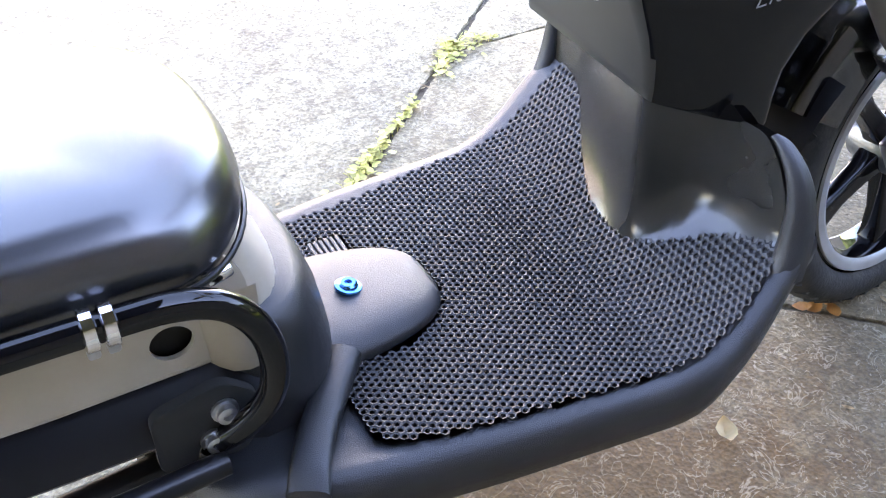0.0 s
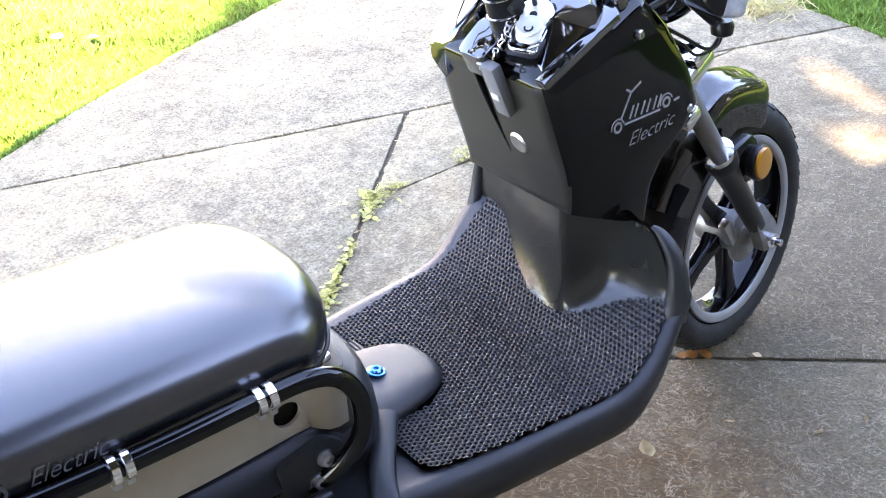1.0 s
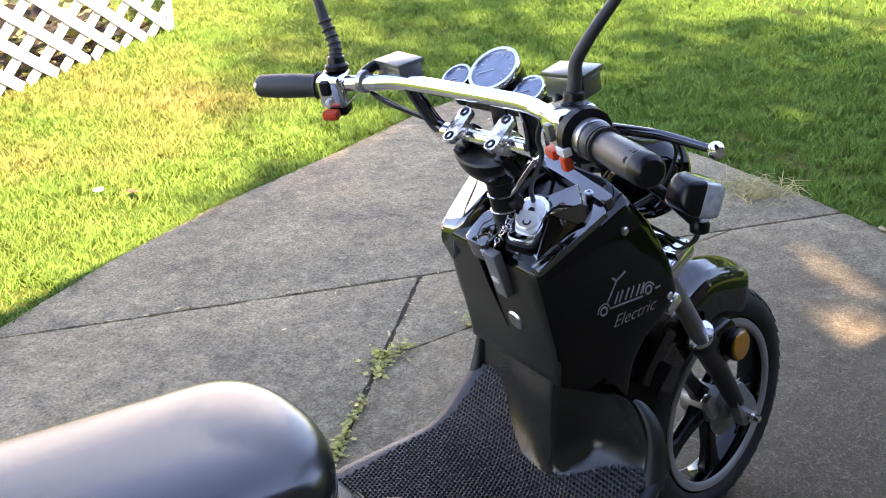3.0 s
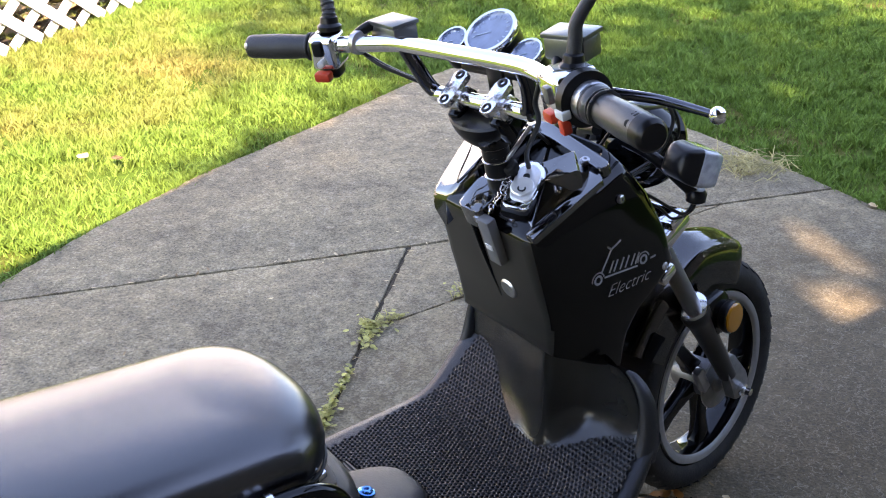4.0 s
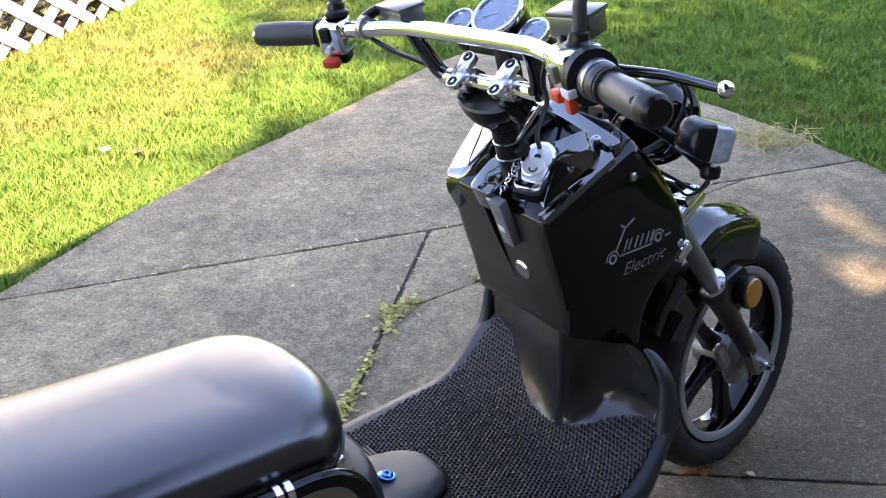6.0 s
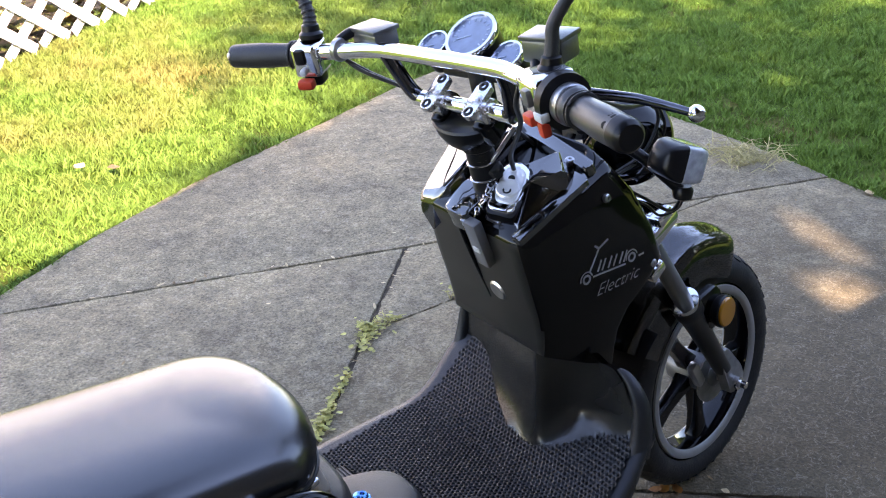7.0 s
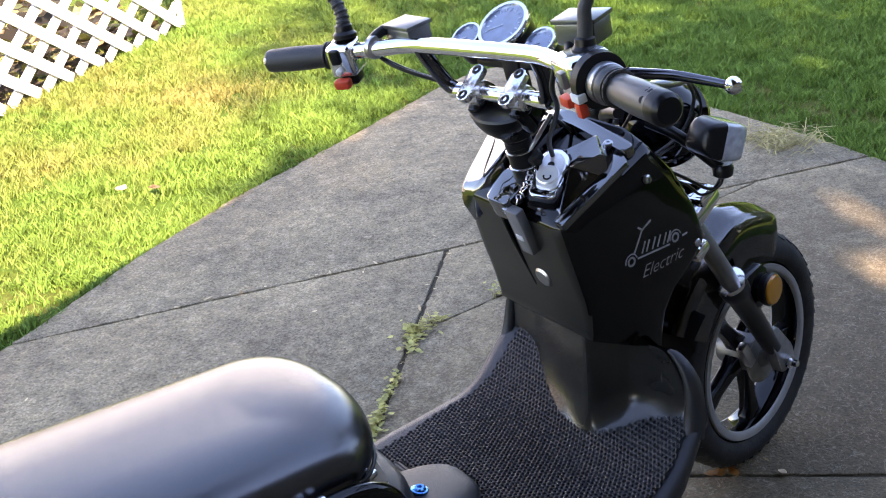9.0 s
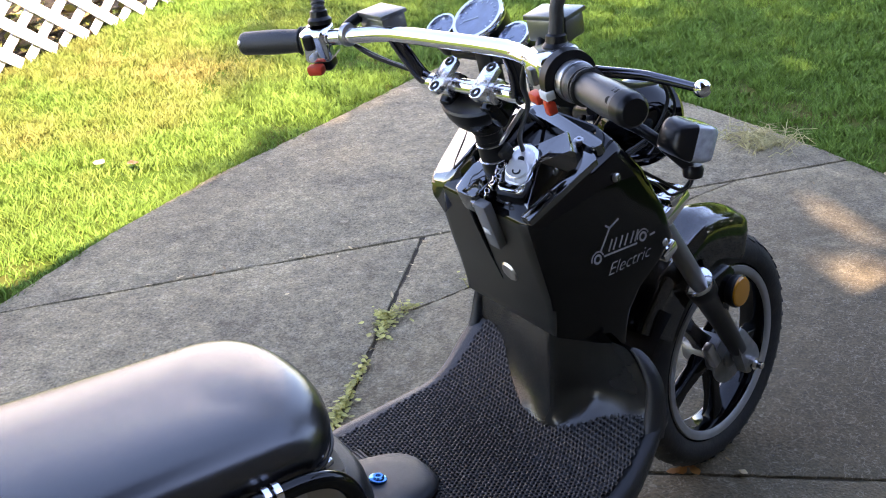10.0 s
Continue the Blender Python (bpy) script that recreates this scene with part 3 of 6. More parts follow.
bm = bmesh.new()
for _ in range(420):
    s, d = random.uniform(0.1, fence_len), random.uniform(-0.62, -0.06)
    leaf(bm, FM @ Vector((s, d, 0.01 + random.random() ** 2 * 0.35)), random.uniform(0.05, 0.11), random.uniform(0, 6.3), random.uniform(-0.9, 0.9))
tagged(part("leaf_litter", bm, leaf_dry, None, "brown dry leaves piled behind the lattice", smooth=0, kind="stuff"), category="leaves")
bm = bmesh.new()
for _ in range(160):
    s = random.choice((0.35, 0.8, 1.15, 1.75)) + random.gauss(0, 0.07)
    leaf(bm, FM @ Vector((s, random.uniform(-0.3, -0.03), 0.05 + random.random() * 0.4)), random.uniform(0.04, 0.08), random.uniform(0, 6.3), random.uniform(-1.2, 1.2))
tagged(part("ivy", bm, weed_green, None, "green leaves growing behind the lattice", smooth=0, kind="stuff"), category="plant")


# ---- weeds in the joints, fallen leaves ----
def weed(at, spread, n, seed, along=None, tall=0.035):
    random.seed(seed)
    ob = thing("weed", "small pale green weed growing in a concrete joint", "weed", at=(at[0], at[1], 0), group="weeds in the joints")
    slide = lambda: Vector((along[0], along[1], 0)) * random.uniform(-1, 1) if along else Vector()
    bm = bmesh.new()
    for _ in range(n):
        r = abs(random.gauss(0, 1))
        a = random.uniform(0, 6.3)
        p = Vector(at) + slide() + Vector((math.cos(a), math.sin(a), 0)) * spread * r * 0.6
        p.z = 0.004 + random.random() * tall * math.exp(-r)
        leaf(bm, p, random.uniform(0.008, 0.017), a, random.uniform(-0.5, 0.5), 0.5)
    part("foliage", bm, weed_green, ob, smooth=0, kind="stuff")
    bm = bmesh.new()
    for _ in range(n // 5):
        a = random.uniform(0, 6.3)
        q = Vector(at) + slide()
        tube(bm, [q + Vector((0, 0, -0.01)), q + Vector((math.cos(a) * spread * 0.4, math.sin(a) * spread * 0.4, tall * 0.7)), q + Vector((math.cos(a) * spread * 0.8, math.sin(a) * spread * 0.8, tall * 0.9))], 0.0008, 4)
    part("stem", bm, weed_green, ob, smooth=0, kind="stuff")
    return ob


weed((-0.189, 0.863, 0), 0.040, 60, 1, tall=0.022)
weed((-0.155, 0.868, 0), 0.04, 60, 2, along=(0.05, 0.002), tall=0.022)
weed((-0.225, 0.825, 0), 0.025, 55, 3, along=(0.04, 0.038), tall=0.02)
weed((0.090, 0.868, 0), 0.035, 34, 4, along=(0.03, 0.0))
weed((-0.42, 0.652, 0), 0.016, 95, 5, along=(0.085, 0.078), tall=0.02)
weed((-0.50, 0.585, 0), 0.020, 60, 6, along=(0.04, 0.037), tall=0.025)
bm = bmesh.new()
random.seed(8)
for _ in range(170):
    q = Vector((1.37 + random.gauss(0, 0.045), 1.02 + random.gauss(0, 0.055), 0))
    a = random.uniform(0, 6.3)
    L = random.uniform(0.04, 0.11)
    tube(bm, [q, q + Vector((math.cos(a) * L * 0.4, math.sin(a) * L * 0.4, L * 0.35)), q + Vector((math.cos(a) * L, math.sin(a) * L, L * 0.3))], [0.0016, 0.0013, 0.0004], 4)
straw = material("dry_straw", (0.36, 0.31, 0.14), 0.7, vary=0.3, per="island")
tagged(part("dry_grass_tuft", bm, straw, None, "straw-coloured dry grass tuft lying over the concrete edge", smooth=0), category="dry grass")


def fallen_leaf(at, size, turn, mat, label, fold=0.9, seed=0, slim=1.0):
    random.seed(seed)
    bm = bmesh.new()
    leaf(bm, Vector(at) + Vector((0, 0, 0.006)), size, turn, 0.1, fold, slim)
    bmesh.ops.solidify(bm, geom=bm.faces[:], thickness=0.0006)
    return tagged(part("fallen_leaf", bm, mat, None, label, smooth=60), category="leaf", group="fallen leaves")


fallen_leaf((-0.340, -0.116, 0), 0.034, 1.2, leaf_pale, "pale curled dry leaf lying on the concrete", 1.4, 1)
fallen_leaf((-0.012, -0.074, 0), 0.022, 0.4, leaf_pale, "small pale dry leaf on the concrete", 0.8, 2)
for i, (x, y) in enumerate(((-0.093, 0.004), (-0.075, -0.012), (-0.108, 0.012), (-0.066, 0.008))):
    fallen_leaf((x, y, 0), 0.026, i * 1.3, leaf_orange, "orange-brown leaf by the front tyre", 0.5, 3 + i)
fallen_leaf((-0.344, 2.328, 0.012), 0.05, 0.6, leaf_pale, "pale dry leaf lying in the grass", 0.6, 9)
fallen_leaf((-0.26, 2.25, 0.012), 0.05, 1.4, leaf_dry, "brown dry leaf lying in the grass", 0.4, 10)
fallen_leaf((1.416, 0.586, 0), 0.035, 0.9, leaf_pale, "white scrap lying at the edge of the concrete", 0.3, 12)
for i in range(110):
    random.seed(100 + i)
    x, y = random.uniform(-1.4, 1.3), random.uniform(-0.9, 2.3)
    if inside(PAD, x, y):
        fallen_leaf((x, y, -0.003), random.uniform(0.007, 0.017), random.uniform(0, 6), leaf_dry if i % 2 or y < 0.5 else leaf_pale, "tiny crumb of dry leaf on the concrete", 0.4, 200 + i, 0.5)


for i in range(34):       # crumbs caught in the joints
    random.seed(400 + i)
    a, b = ((M0, M1), (M0, M1), (A0, A1))[i % 3]
    q = Vector(a).lerp(Vector(b), random.random() * (0.75 if i % 3 < 2 else 1.0)) + Vector((random.gauss(0, 0.010), random.gauss(0, 0.010)))
    fallen_leaf((q.x, q.y, -0.004), random.uniform(0.010, 0.024), random.uniform(0, 6), leaf_pale if i % 4 else leaf_dry, "pale crumb of dry leaf caught in a joint", 0.4, 500 + i, 0.4)


# ---- the electric scooter ----
scooter = thing("electric_scooter", "small black electric scooter with chrome handlebar standing on concrete", "scooter", at=(-0.62, 0, 0))
STEER, RAKE = radians(9.354), radians(25.85)
HEAD = Vector((-0.488, 0, 0.75))
ST = Matrix.Translation(HEAD) @ Matrix.Rotation(STEER, 4, Vector((-math.sin(RAKE), 0, math.cos(RAKE)))) @ Matrix.Translation(-HEAD)


def fixed(name, bm, mat, label="", parent=scooter, smooth=35, kind=""):
    return part(name, bm, mat, parent, label, smooth, kind)


def turned(name, bm, mat, label="", parent=scooter, smooth=35):
    """A part that turns with the steering."""
    bm.transform(ST)
    return part(name, bm, mat, parent, label, smooth)


def lerp_table(table, x):
    if x <= table[0][0]:
        return table[0][1]
    for (a, va), (b, vb) in zip(table, table[1:]):
        if x <= b:
            t = (x - a) / (b - a)
            return va + (vb - va) * t
    return table[-1][1]


def arc_band_2d(r0, r1, cx, cy, a0=0.0, a1=360.0, n=28):
    ring = [radians(a0 + (a1 - a0) * k / n) for k in range(n + 1)]
    return [(cx + r1 * math.cos(a), cy + r1 * math.sin(a)) for a in ring] + [(cx + r0 * math.cos(a), cy + r0 * math.sin(a)) for a in reversed(ring)]


# footboard
HALF = [(-0.96, 0.130), (-0.92, 0.160), (-0.87, 0.180), (-0.80, 0.194), (-0.70, 0.208), (-0.60, 0.215), (-0.50, 0.222), (-0.44, 0.223), (-0.41, 0.219), (-0.372, 0.212)]


HALF_RIGHT = [(-0.96, 0.130), (-0.92, 0.160), (-0.87, 0.180), (-0.80, 0.194), (-0.70, 0.208), (-0.60, 0.218), (-0.55, 0.223), (-0.50, 0.231), (-0.44, 0.237), (-0.41, 0.236), (-0.372, 0.230)]


def skew(x):
    """The board's middle line: a little to the right of the wheels at the rear, to the left at the front."""
    t = max(0.0, min(1.0, (x + 0.52) / 0.145))
    return -0.015 + 0.037 * t * t * (3 - 2 * t)


def floor_z(x):
    return 0.297 + (0.075 * min(1.3, (x + 0.55) / 0.16) ** 1.7 if x > -0.55 else 0.0)


rings = []
xs = [-0.965 + 0.593 * i / 40 for i in range(41)]
for x in xs:
    h, z = lerp_table(HALF, x), floor_z(x) - 0.006
    h_end = 0.01
    if x < -0.955:
        h -= h_end
    k = 1.0 - 0.3 * max(0.0, min(1.0, (x + 0.47) / 0.085)) ** 1.5
    hr = lerp_table(HALF_RIGHT, x) - (h_end if x < -0.955 else 0.0)
    def edge(w):
        return [(0.0, 0.0), (w - 0.040, 0.0), (w - 0.022, 0.004), (w - 0.010, 0.003), (w - 0.002, -0.006), (w, -0.016), (w - 0.002, -0.040), (w - 0.010, -0.062), (w - 0.022, -0.072), (w - 0.05, -0.076), (0.0, -0.078)]
    rings.append([Vector((x, y + skew(x), z + dz * (k if dz < 0 else 1))) for y, dz in edge(h)] + [Vector((x, -y + skew(x), z + dz * (k if dz < 0 else 1))) for y, dz in edge(hr)[-2:0:-1]])
bm = bmesh.new()
loft(bm, rings)
footboard = fixed("footboard", bm, soft_grey, "dark grey moulded plastic footboard", smooth=50)

# rubber mat with nubs
NOTCH = [(-0.235, -0.385), (-0.210, -0.393), (-0.180, -0.402), (-0.150, -0.418), (-0.115, -0.441), (-0.092, -0.456), (-0.066, -0.467), (-0.040, -0.473), (-0.012, -0.474), (0.015, -0.472), (0.040, -0.460), (0.062, -0.445), (0.080, -0.431), (0.100, -0.414), (0.120, -0.400), (0.140, -0.391), (0.170, -0.387), (0.235, -0.384)]
notch_line = [(p.x, p.y) for p in spline([(a, b, 0) for a, b in NOTCH], 5)]


def notch_x(y):
    """Where the leg shield's foot meets the mat, in the board's own line."""
    return lerp_table(notch_line, y)


MAT_RIGHT = [(-0.807, 0.0), (-0.807, 0.150), (-0.797, 0.162), (-0.755, 0.176), (-0.70, 0.186), (-0.655, 0.192), (-0.60, 0.199), (-0.536, 0.207), (-0.459, 0.214), (-0.430, 0.217), (-0.406, 0.215), (-0.393, 0.206)]
MAT_LEFT = [(-0.807, 0.150), (-0.797, 0.158), (-0.755, 0.164), (-0.70, 0.168), (-0.655, 0.174), (-0.60, 0.184), (-0.555, 0.189), (-0.50, 0.188), (-0.459, 0.184), (-0.423, 0.179), (-0.397, 0.175), (-0.388, 0.165)]
mat_outline = [(x, -y) for x, y in MAT_RIGHT] + [(notch_x(y) + 0.001, y) for y in (-0.195 + 0.01 * k for k in range(36))] + [(x, y) for x, y in MAT_LEFT[::-1]]


def tunnel_half(x):
    return 0.078 if x < -0.74 else 0.078 * max(0.0, 1 - ((x + 0.74) / 0.068) ** 2) ** 0.5


bm = bmesh.new()
nxm, nym = 86, 90
gridv = {}
for i in range(nxm + 1):
    x = -0.807 + 0.43 * i / nxm
    for j in range(nym + 1):
        y = -0.225 + 0.45 * j / nym
        gridv[i, j] = (x, y)
verts = {}
for i in range(nxm):
    for j in range(nym):
        cx, cy = gridv[i, j][0] + 0.0025, gridv[i, j][1] + 0.0025
        if inside(mat_outline, cx, cy) and abs(cy - 0.015) > tunnel_half(cx) - 0.012:
            q = []
            for k in ((i, j), (i + 1, j), (i + 1, j + 1), (i, j + 1)):
                if k not in verts:
                    x, y = gridv[k]
                    verts[k] = bm.verts.new((x, y + skew(x), floor_z(x) + 0.0005))
                q.append(verts[k])
            bm.faces.new(q)
bmesh.ops.solidify(bm, geom=bm.faces[:], thickness=0.003)
floor_mat = fixed("floor_mat", bm, mat_base, "black rubber floor mat with a perforated relief", smooth=40)
# the net of the mat: six-sided rubber cells round small holes, joined
V, F = [], []
PY, PX = 0.0076, 0.0066


def on_mat(x, y):
    return inside(mat_outline, x, y) and (x > -0.668 or abs(y - 0.015) > tunnel_half(x) + 0.003)


for row in range(66):
    x = -0.8035 + PX * row
    for col in range(60):
        y = -0.228 + PY * (col + 0.5 * (row % 2))
        worn = -0.762 < x < -0.722 and 0.086 < y < 0.120
        if worn or not on_mat(x, y) or not on_mat(x + 0.003, y) or not on_mat(x - 0.003, y):
            continue
        k = len(V)
        tall = 0.0034 + 0.0003 * math.sin(row * 1.7 + col * 2.3)
        for r, rise in ((0.0044, tall), (0.0026, tall - 0.0007), (0.0022, 0.0004)):
            for a in range(6):
                vx, vy = x + r * math.cos(radians(60 * a)), y + r * math.sin(radians(60 * a))
                V.append((vx, vy + skew(vx), floor_z(vx) + rise))
        for a in range(6):
            b = (a + 1) % 6
            F += [(k + a, k + b, k + 6 + b, k + 6 + a), (k + 6 + a, k + 6 + b, k + 12 + b, k + 12 + a)]
me = bpy.data.meshes.new("nub_relief")
me.from_pydata(V, [], F)
me.materials.append(mat_rubber)
nubs = new("nub_relief", me)
nubs.parent = floor_mat
nubs.matrix_parent_inverse = floor_mat.matrix_world.inverted()
tagged(nubs, label="net of small raised rubber cells", kind="stuff")

# tunnel cover with its bolt
rings = []
for i in range(15):
    t = i / 14
    x = -0.835 + 0.165 * math.sin(t * math.pi / 2)
    s = math.cos(t * math.pi / 2) ** 0.55 if i < 14 else 0.02
    w, h = 0.082 * s, 0.028 * s ** 0.8
    ring = []
    for k in range(17):
        a = math.pi * k / 16
        ring.append(Vector((x, w * (abs(math.cos(a)) ** 0.7) * (1 if math.cos(a) >= 0 else -1), floor_z(x) - 0.004 + h * math.sin(a) ** 0.55)))
    rings.append(ring)
bm = bmesh.new()
loft(bm, rings)
tunnel = fixed("tunnel_cover", bm, soft_grey, "rounded grey plastic tunnel cover", smooth=50)
bm = bmesh.new()
rod(bm, (-0.757, 0, 0.318), (-0.756, 0, 0.3225), 0.0135, seg=24, bevel=0.001)
lathe(bm, (-0.756, 0, 0.322), (0.05, 0, 1), [(0, 0.0095), (0.003, 0.009), (0.0045, 0.007), (0.0045, 0.0038), (0.002, 0.0035)], 20)
fixed("bolt", bm, blue_steel, "bluish domed steel bolt", parent=tunnel)
for s in (-1, 1):       # broad arms of the cover running down to the board's edge
    pts = spline([(-0.792, s * 0.074, 0.311), (-0.818, s * 0.104, 0.307), (-0.848, s * 0.140, 0.302), (-0.868, s * 0.172, 0.296), (-0.878, s * 0.190, 0.286)], 5)
    rings = []
    for i, p in enumerate(pts):
        t = i / (len(pts) - 1)
        d = (pts[min(i + 1, len(pts) - 1)] - pts[max(i - 1, 0)]).normalized()
        side = d.cross(Vector((0, 0, 1))).normalized()
        w, h = 0.015 + 0.004 * t, 0.012 - 0.003 * t
        rings.append([p + side * w * math.copysign(abs(math.cos(a)) ** 0.7, math.cos(a)) + Vector((0, 0, h * math.copysign(abs(math.sin(a)) ** 0.7, math.sin(a)))) for a in (2 * math.pi * k / 16 for k in range(16))])
    bm = bmesh.new()
    loft(bm, rings)
    fixed("cover_arm", bm, soft_grey, parent=tunnel, smooth=60)

# fairing below the seat: a collar round the battery cover
def nose_ring(z, nose, w, back=-0.905, k=0.75):
    ring = []
    for i in range(15):
        t = -math.pi / 2 + math.pi * i / 14
        ring.append(Vector((-0.885 + (nose + 0.885) * max(0.0, math.cos(t)) ** k, w * math.copysign(abs(math.sin(t)) ** 0.9, math.sin(t)), z)))
    return ring + [Vector((back, w * 0.92, z)), Vector((back, -w * 0.92, z))]


bm = bmesh.new()
loft(bm, [nose_ring(*r) for r in ((0.262, -0.792, 0.112), (0.30, -0.790, 0.118), (0.34, -0.792, 0.122), (0.38, -0.799, 0.124), (0.405, -0.807, 0.123), (0.418, -0.814, 0.119), (0.424, -0.822, 0.112))])
fixed("seat_fairing", bm, soft_grey, "dark grey curved collar below the seat", smooth=60)
bm = bmesh.new()
loft(bm, [nose_ring(*r) for r in ((0.40, -0.826, 0.104), (0.44, -0.842, 0.099), (0.47, -0.858, 0.092), (0.492, -0.872, 0.085))])
fixed("battery_cover", bm, side_panel_mat, "warm light grey battery cover", smooth=60)

# leg shield: a ridged column flaring to two upright wings
SECTION = [(-0.215, -0.392), (-0.190, -0.3960), (-0.160, -0.3995), (-0.130, -0.405), (-0.110, -0.414), (-0.095, -0.425), (-0.082, -0.438), (-0.070, -0.452), (-0.060, -0.463), (-0.052, -0.4685), (-0.044, -0.4695), (-0.034, -0.4670), (0.020, -0.450), (0.080, -0.424), (0.115, -0.408), (0.145, -0.399), (0.215, -0.392)]
section = [(p.x, p.y) for p in spline([(a, b, 0) for a, b in SECTION], 6)]


def shield_point(y, v):
    """y across, v up (0 to 1)."""
    a = abs(y)
    x0 = notch_x(y)
    x1 = lerp_table(section, y)
    z0 = floor_z(min(-0.372, x0 - 0.004)) - 0.006
    z1 = 0.482 - 26 * max(0.0, a - 0.160) ** 2 - 0.016 * min(1.0, max(0.0, (a - 0.095) / 0.02))
    f = min(1.0, v / 0.40)
    f = 1 - (1 - f) ** 2.0
    x = x0 - 0.010 * (1 - f) + (x1 - x0) * f
    return Vector((x, y * (1 - 0.03 * v) + skew(x), z0 + (z1 - z0) * v))


across = [-0.210 + 0.420 * i / 60 for i in range(61)]
across = sorted(across + [-0.11 + 0.0035 * i + 0.0011 for i in range(20)])
bm = bmesh.new()
loft(bm, [[shield_point(y, v / 24) for y in across] for v in range(25)], caps=False, closed=False)
bmesh.ops.solidify(bm, geom=bm.faces[:], thickness=0.006)
shield = fixed("leg_shield", bm, shield_grey, "polished dark plastic leg shield", smooth=70)
for s in (-1, 1):       # broad rounded edge from the board up the wing, thinning out under the shroud
    rings = []
    line = spline([(-0.415, 0.207, 0.340), (-0.403, 0.206, 0.372), (-0.397, 0.203, 0.408), (-0.396, 0.194, 0.438), (-0.397, 0.178, 0.460), (-0.398, 0.168, 0.467)], 7)
    for i, p in enumerate(line):
        thin = 1.0 - 0.80 * (i / (len(line) - 1)) ** 1.5
        o = Vector((p.x, s * (p.y + (0.012 * thin if s < 0 else 0.0)) + skew(p.x), p.z))
        d = (line[min(i + 1, len(line) - 1)] - line[max(i - 1, 0)])
        n = Vector((0, s * d.z, -d.y)).normalized()
        rings.append([o + (n * a + Vector((b, 0, 0))) * thin for a, b in ((-0.016, 0.004), (-0.008, -0.003), (0.000, -0.005), (0.006, -0.001), (0.010, 0.008), (0.011, 0.026), (0.004, 0.032), (-0.012, 0.030))])
    bm = bmesh.new()
    loft(bm, rings)
    fixed("shield_rim", bm, soft_grey, "dark grey rounded edge", parent=shield, smooth=70)
# back layer in near black, which paints the shade behind the shield
bm = bmesh.new()
loft(bm, [[shield_point(y, 0.02 + 0.92 * v / 6) + Vector((0.018, 0, 0)) for y in across[2:-2:2]] for v in range(7)], caps=False, closed=False)
bmesh.ops.solidify(bm, geom=bm.faces[:], thickness=0.020)
fixed("shield_back", bm, black_hole, "black back of the leg shield", parent=shield, smooth=70)
# smooth worn patch in the mat
bm = bmesh.new()
for k in range(6):
    block(bm, (0.0045, 0.030, 0.003), pose(-0.757 + 0.006 * k, 0.088, floor_z(-0.742) + 0.0030), 0.001, 1)
fixed("worn_patch", bm, soft_grey, "smooth worn grey patch of the mat", parent=floor_mat)

# front shroud
def shroud_ring(xr, zr, xf, zf, wr, wf, left=0.0, corner=0.028, k=5):
    """A closed section from the rear face to the nose; rear and front heights differ."""
    pts = rounded([(xr, -wr), (xr + (xf - xr) * 0.55, -max(wr, wf)), (xf, -wf), (xf, wf), (xr + (xf - xr) * 0.55, max(wr, wf)), (xr, wr)], corner, k)
    return [Vector((x, y - (left * min(1.0, (y + 0.08) / 0.15) if y > -0.08 else 0.0), zr + (zf - zr) * (x - xr) / (xf - xr))) for x, y in pts]


levels = [(-0.500, 0.5050, -0.373, 0.4510, 0.101, 0.117, 0.0, 0.006), (-0.503, 0.508, -0.371, 0.454, 0.104, 0.118, 0.0, 0.008), (-0.505, 0.520, -0.366, 0.480, 0.106, 0.118, 0.0, 0.013), (-0.508, 0.536, -0.361, 0.508, 0.109, 0.119, 0.0, 0.014), (-0.512, 0.554, -0.341, 0.540, 0.112, 0.120, 0.0, 0.016), (-0.518, 0.575, -0.301, 0.574, 0.115, 0.122, 0.0, 0.020), (-0.527, 0.600, -0.275, 0.604, 0.117, 0.122, 0.0, 0.024),
          (-0.541, 0.645, -0.292, 0.655, 0.117, 0.118), (-0.552, 0.682, -0.330, 0.722, 0.115, 0.110), (-0.556, 0.698, -0.368, 0.764, 0.113, 0.106), (-0.554, 0.704, -0.374, 0.771, 0.110, 0.103), (-0.540, 0.720, -0.384, 0.787, 0.078, 0.076, 0.034), (-0.537, 0.719, -0.387, 0.786, 0.074, 0.072, 0.034), (-0.535, 0.711, -0.389, 0.777, 0.072, 0.070, 0.034)]
rings = [shroud_ring(*l) for l in levels]
bm = bmesh.new()
loft(bm, rings)
shroud = fixed("shroud", bm, gloss_black, "glossy black front shroud", smooth=40)
shroud.data.materials.append(rear_sheen_black)      # the rear face's brown sheen is put into a paler, rougher black
for f in shroud.data.polygons:
    if f.normal.x < -0.72 and f.normal.z < 0.1:
        f.material_index = 1
TOPM = frame_of((-0.4675, 0, 0.7440), (0.155, 0, 0.071))     # on the sloping top, x forward


def top_plate(name, outline, h, mat, label="", bevel=0.003, r=0.012, lift=0.0, parent=None, roll=0.0):
    bm = bmesh.new()
    prism(bm, rounded(outline, r, 4), TOPM @ Matrix.Translation((0, 0, lift - 0.004)) @ pose(0, 0, 0, roll), h + 0.004, bevel)
    return fixed(name, bm, mat, label, parent=parent or shroud, smooth=40)


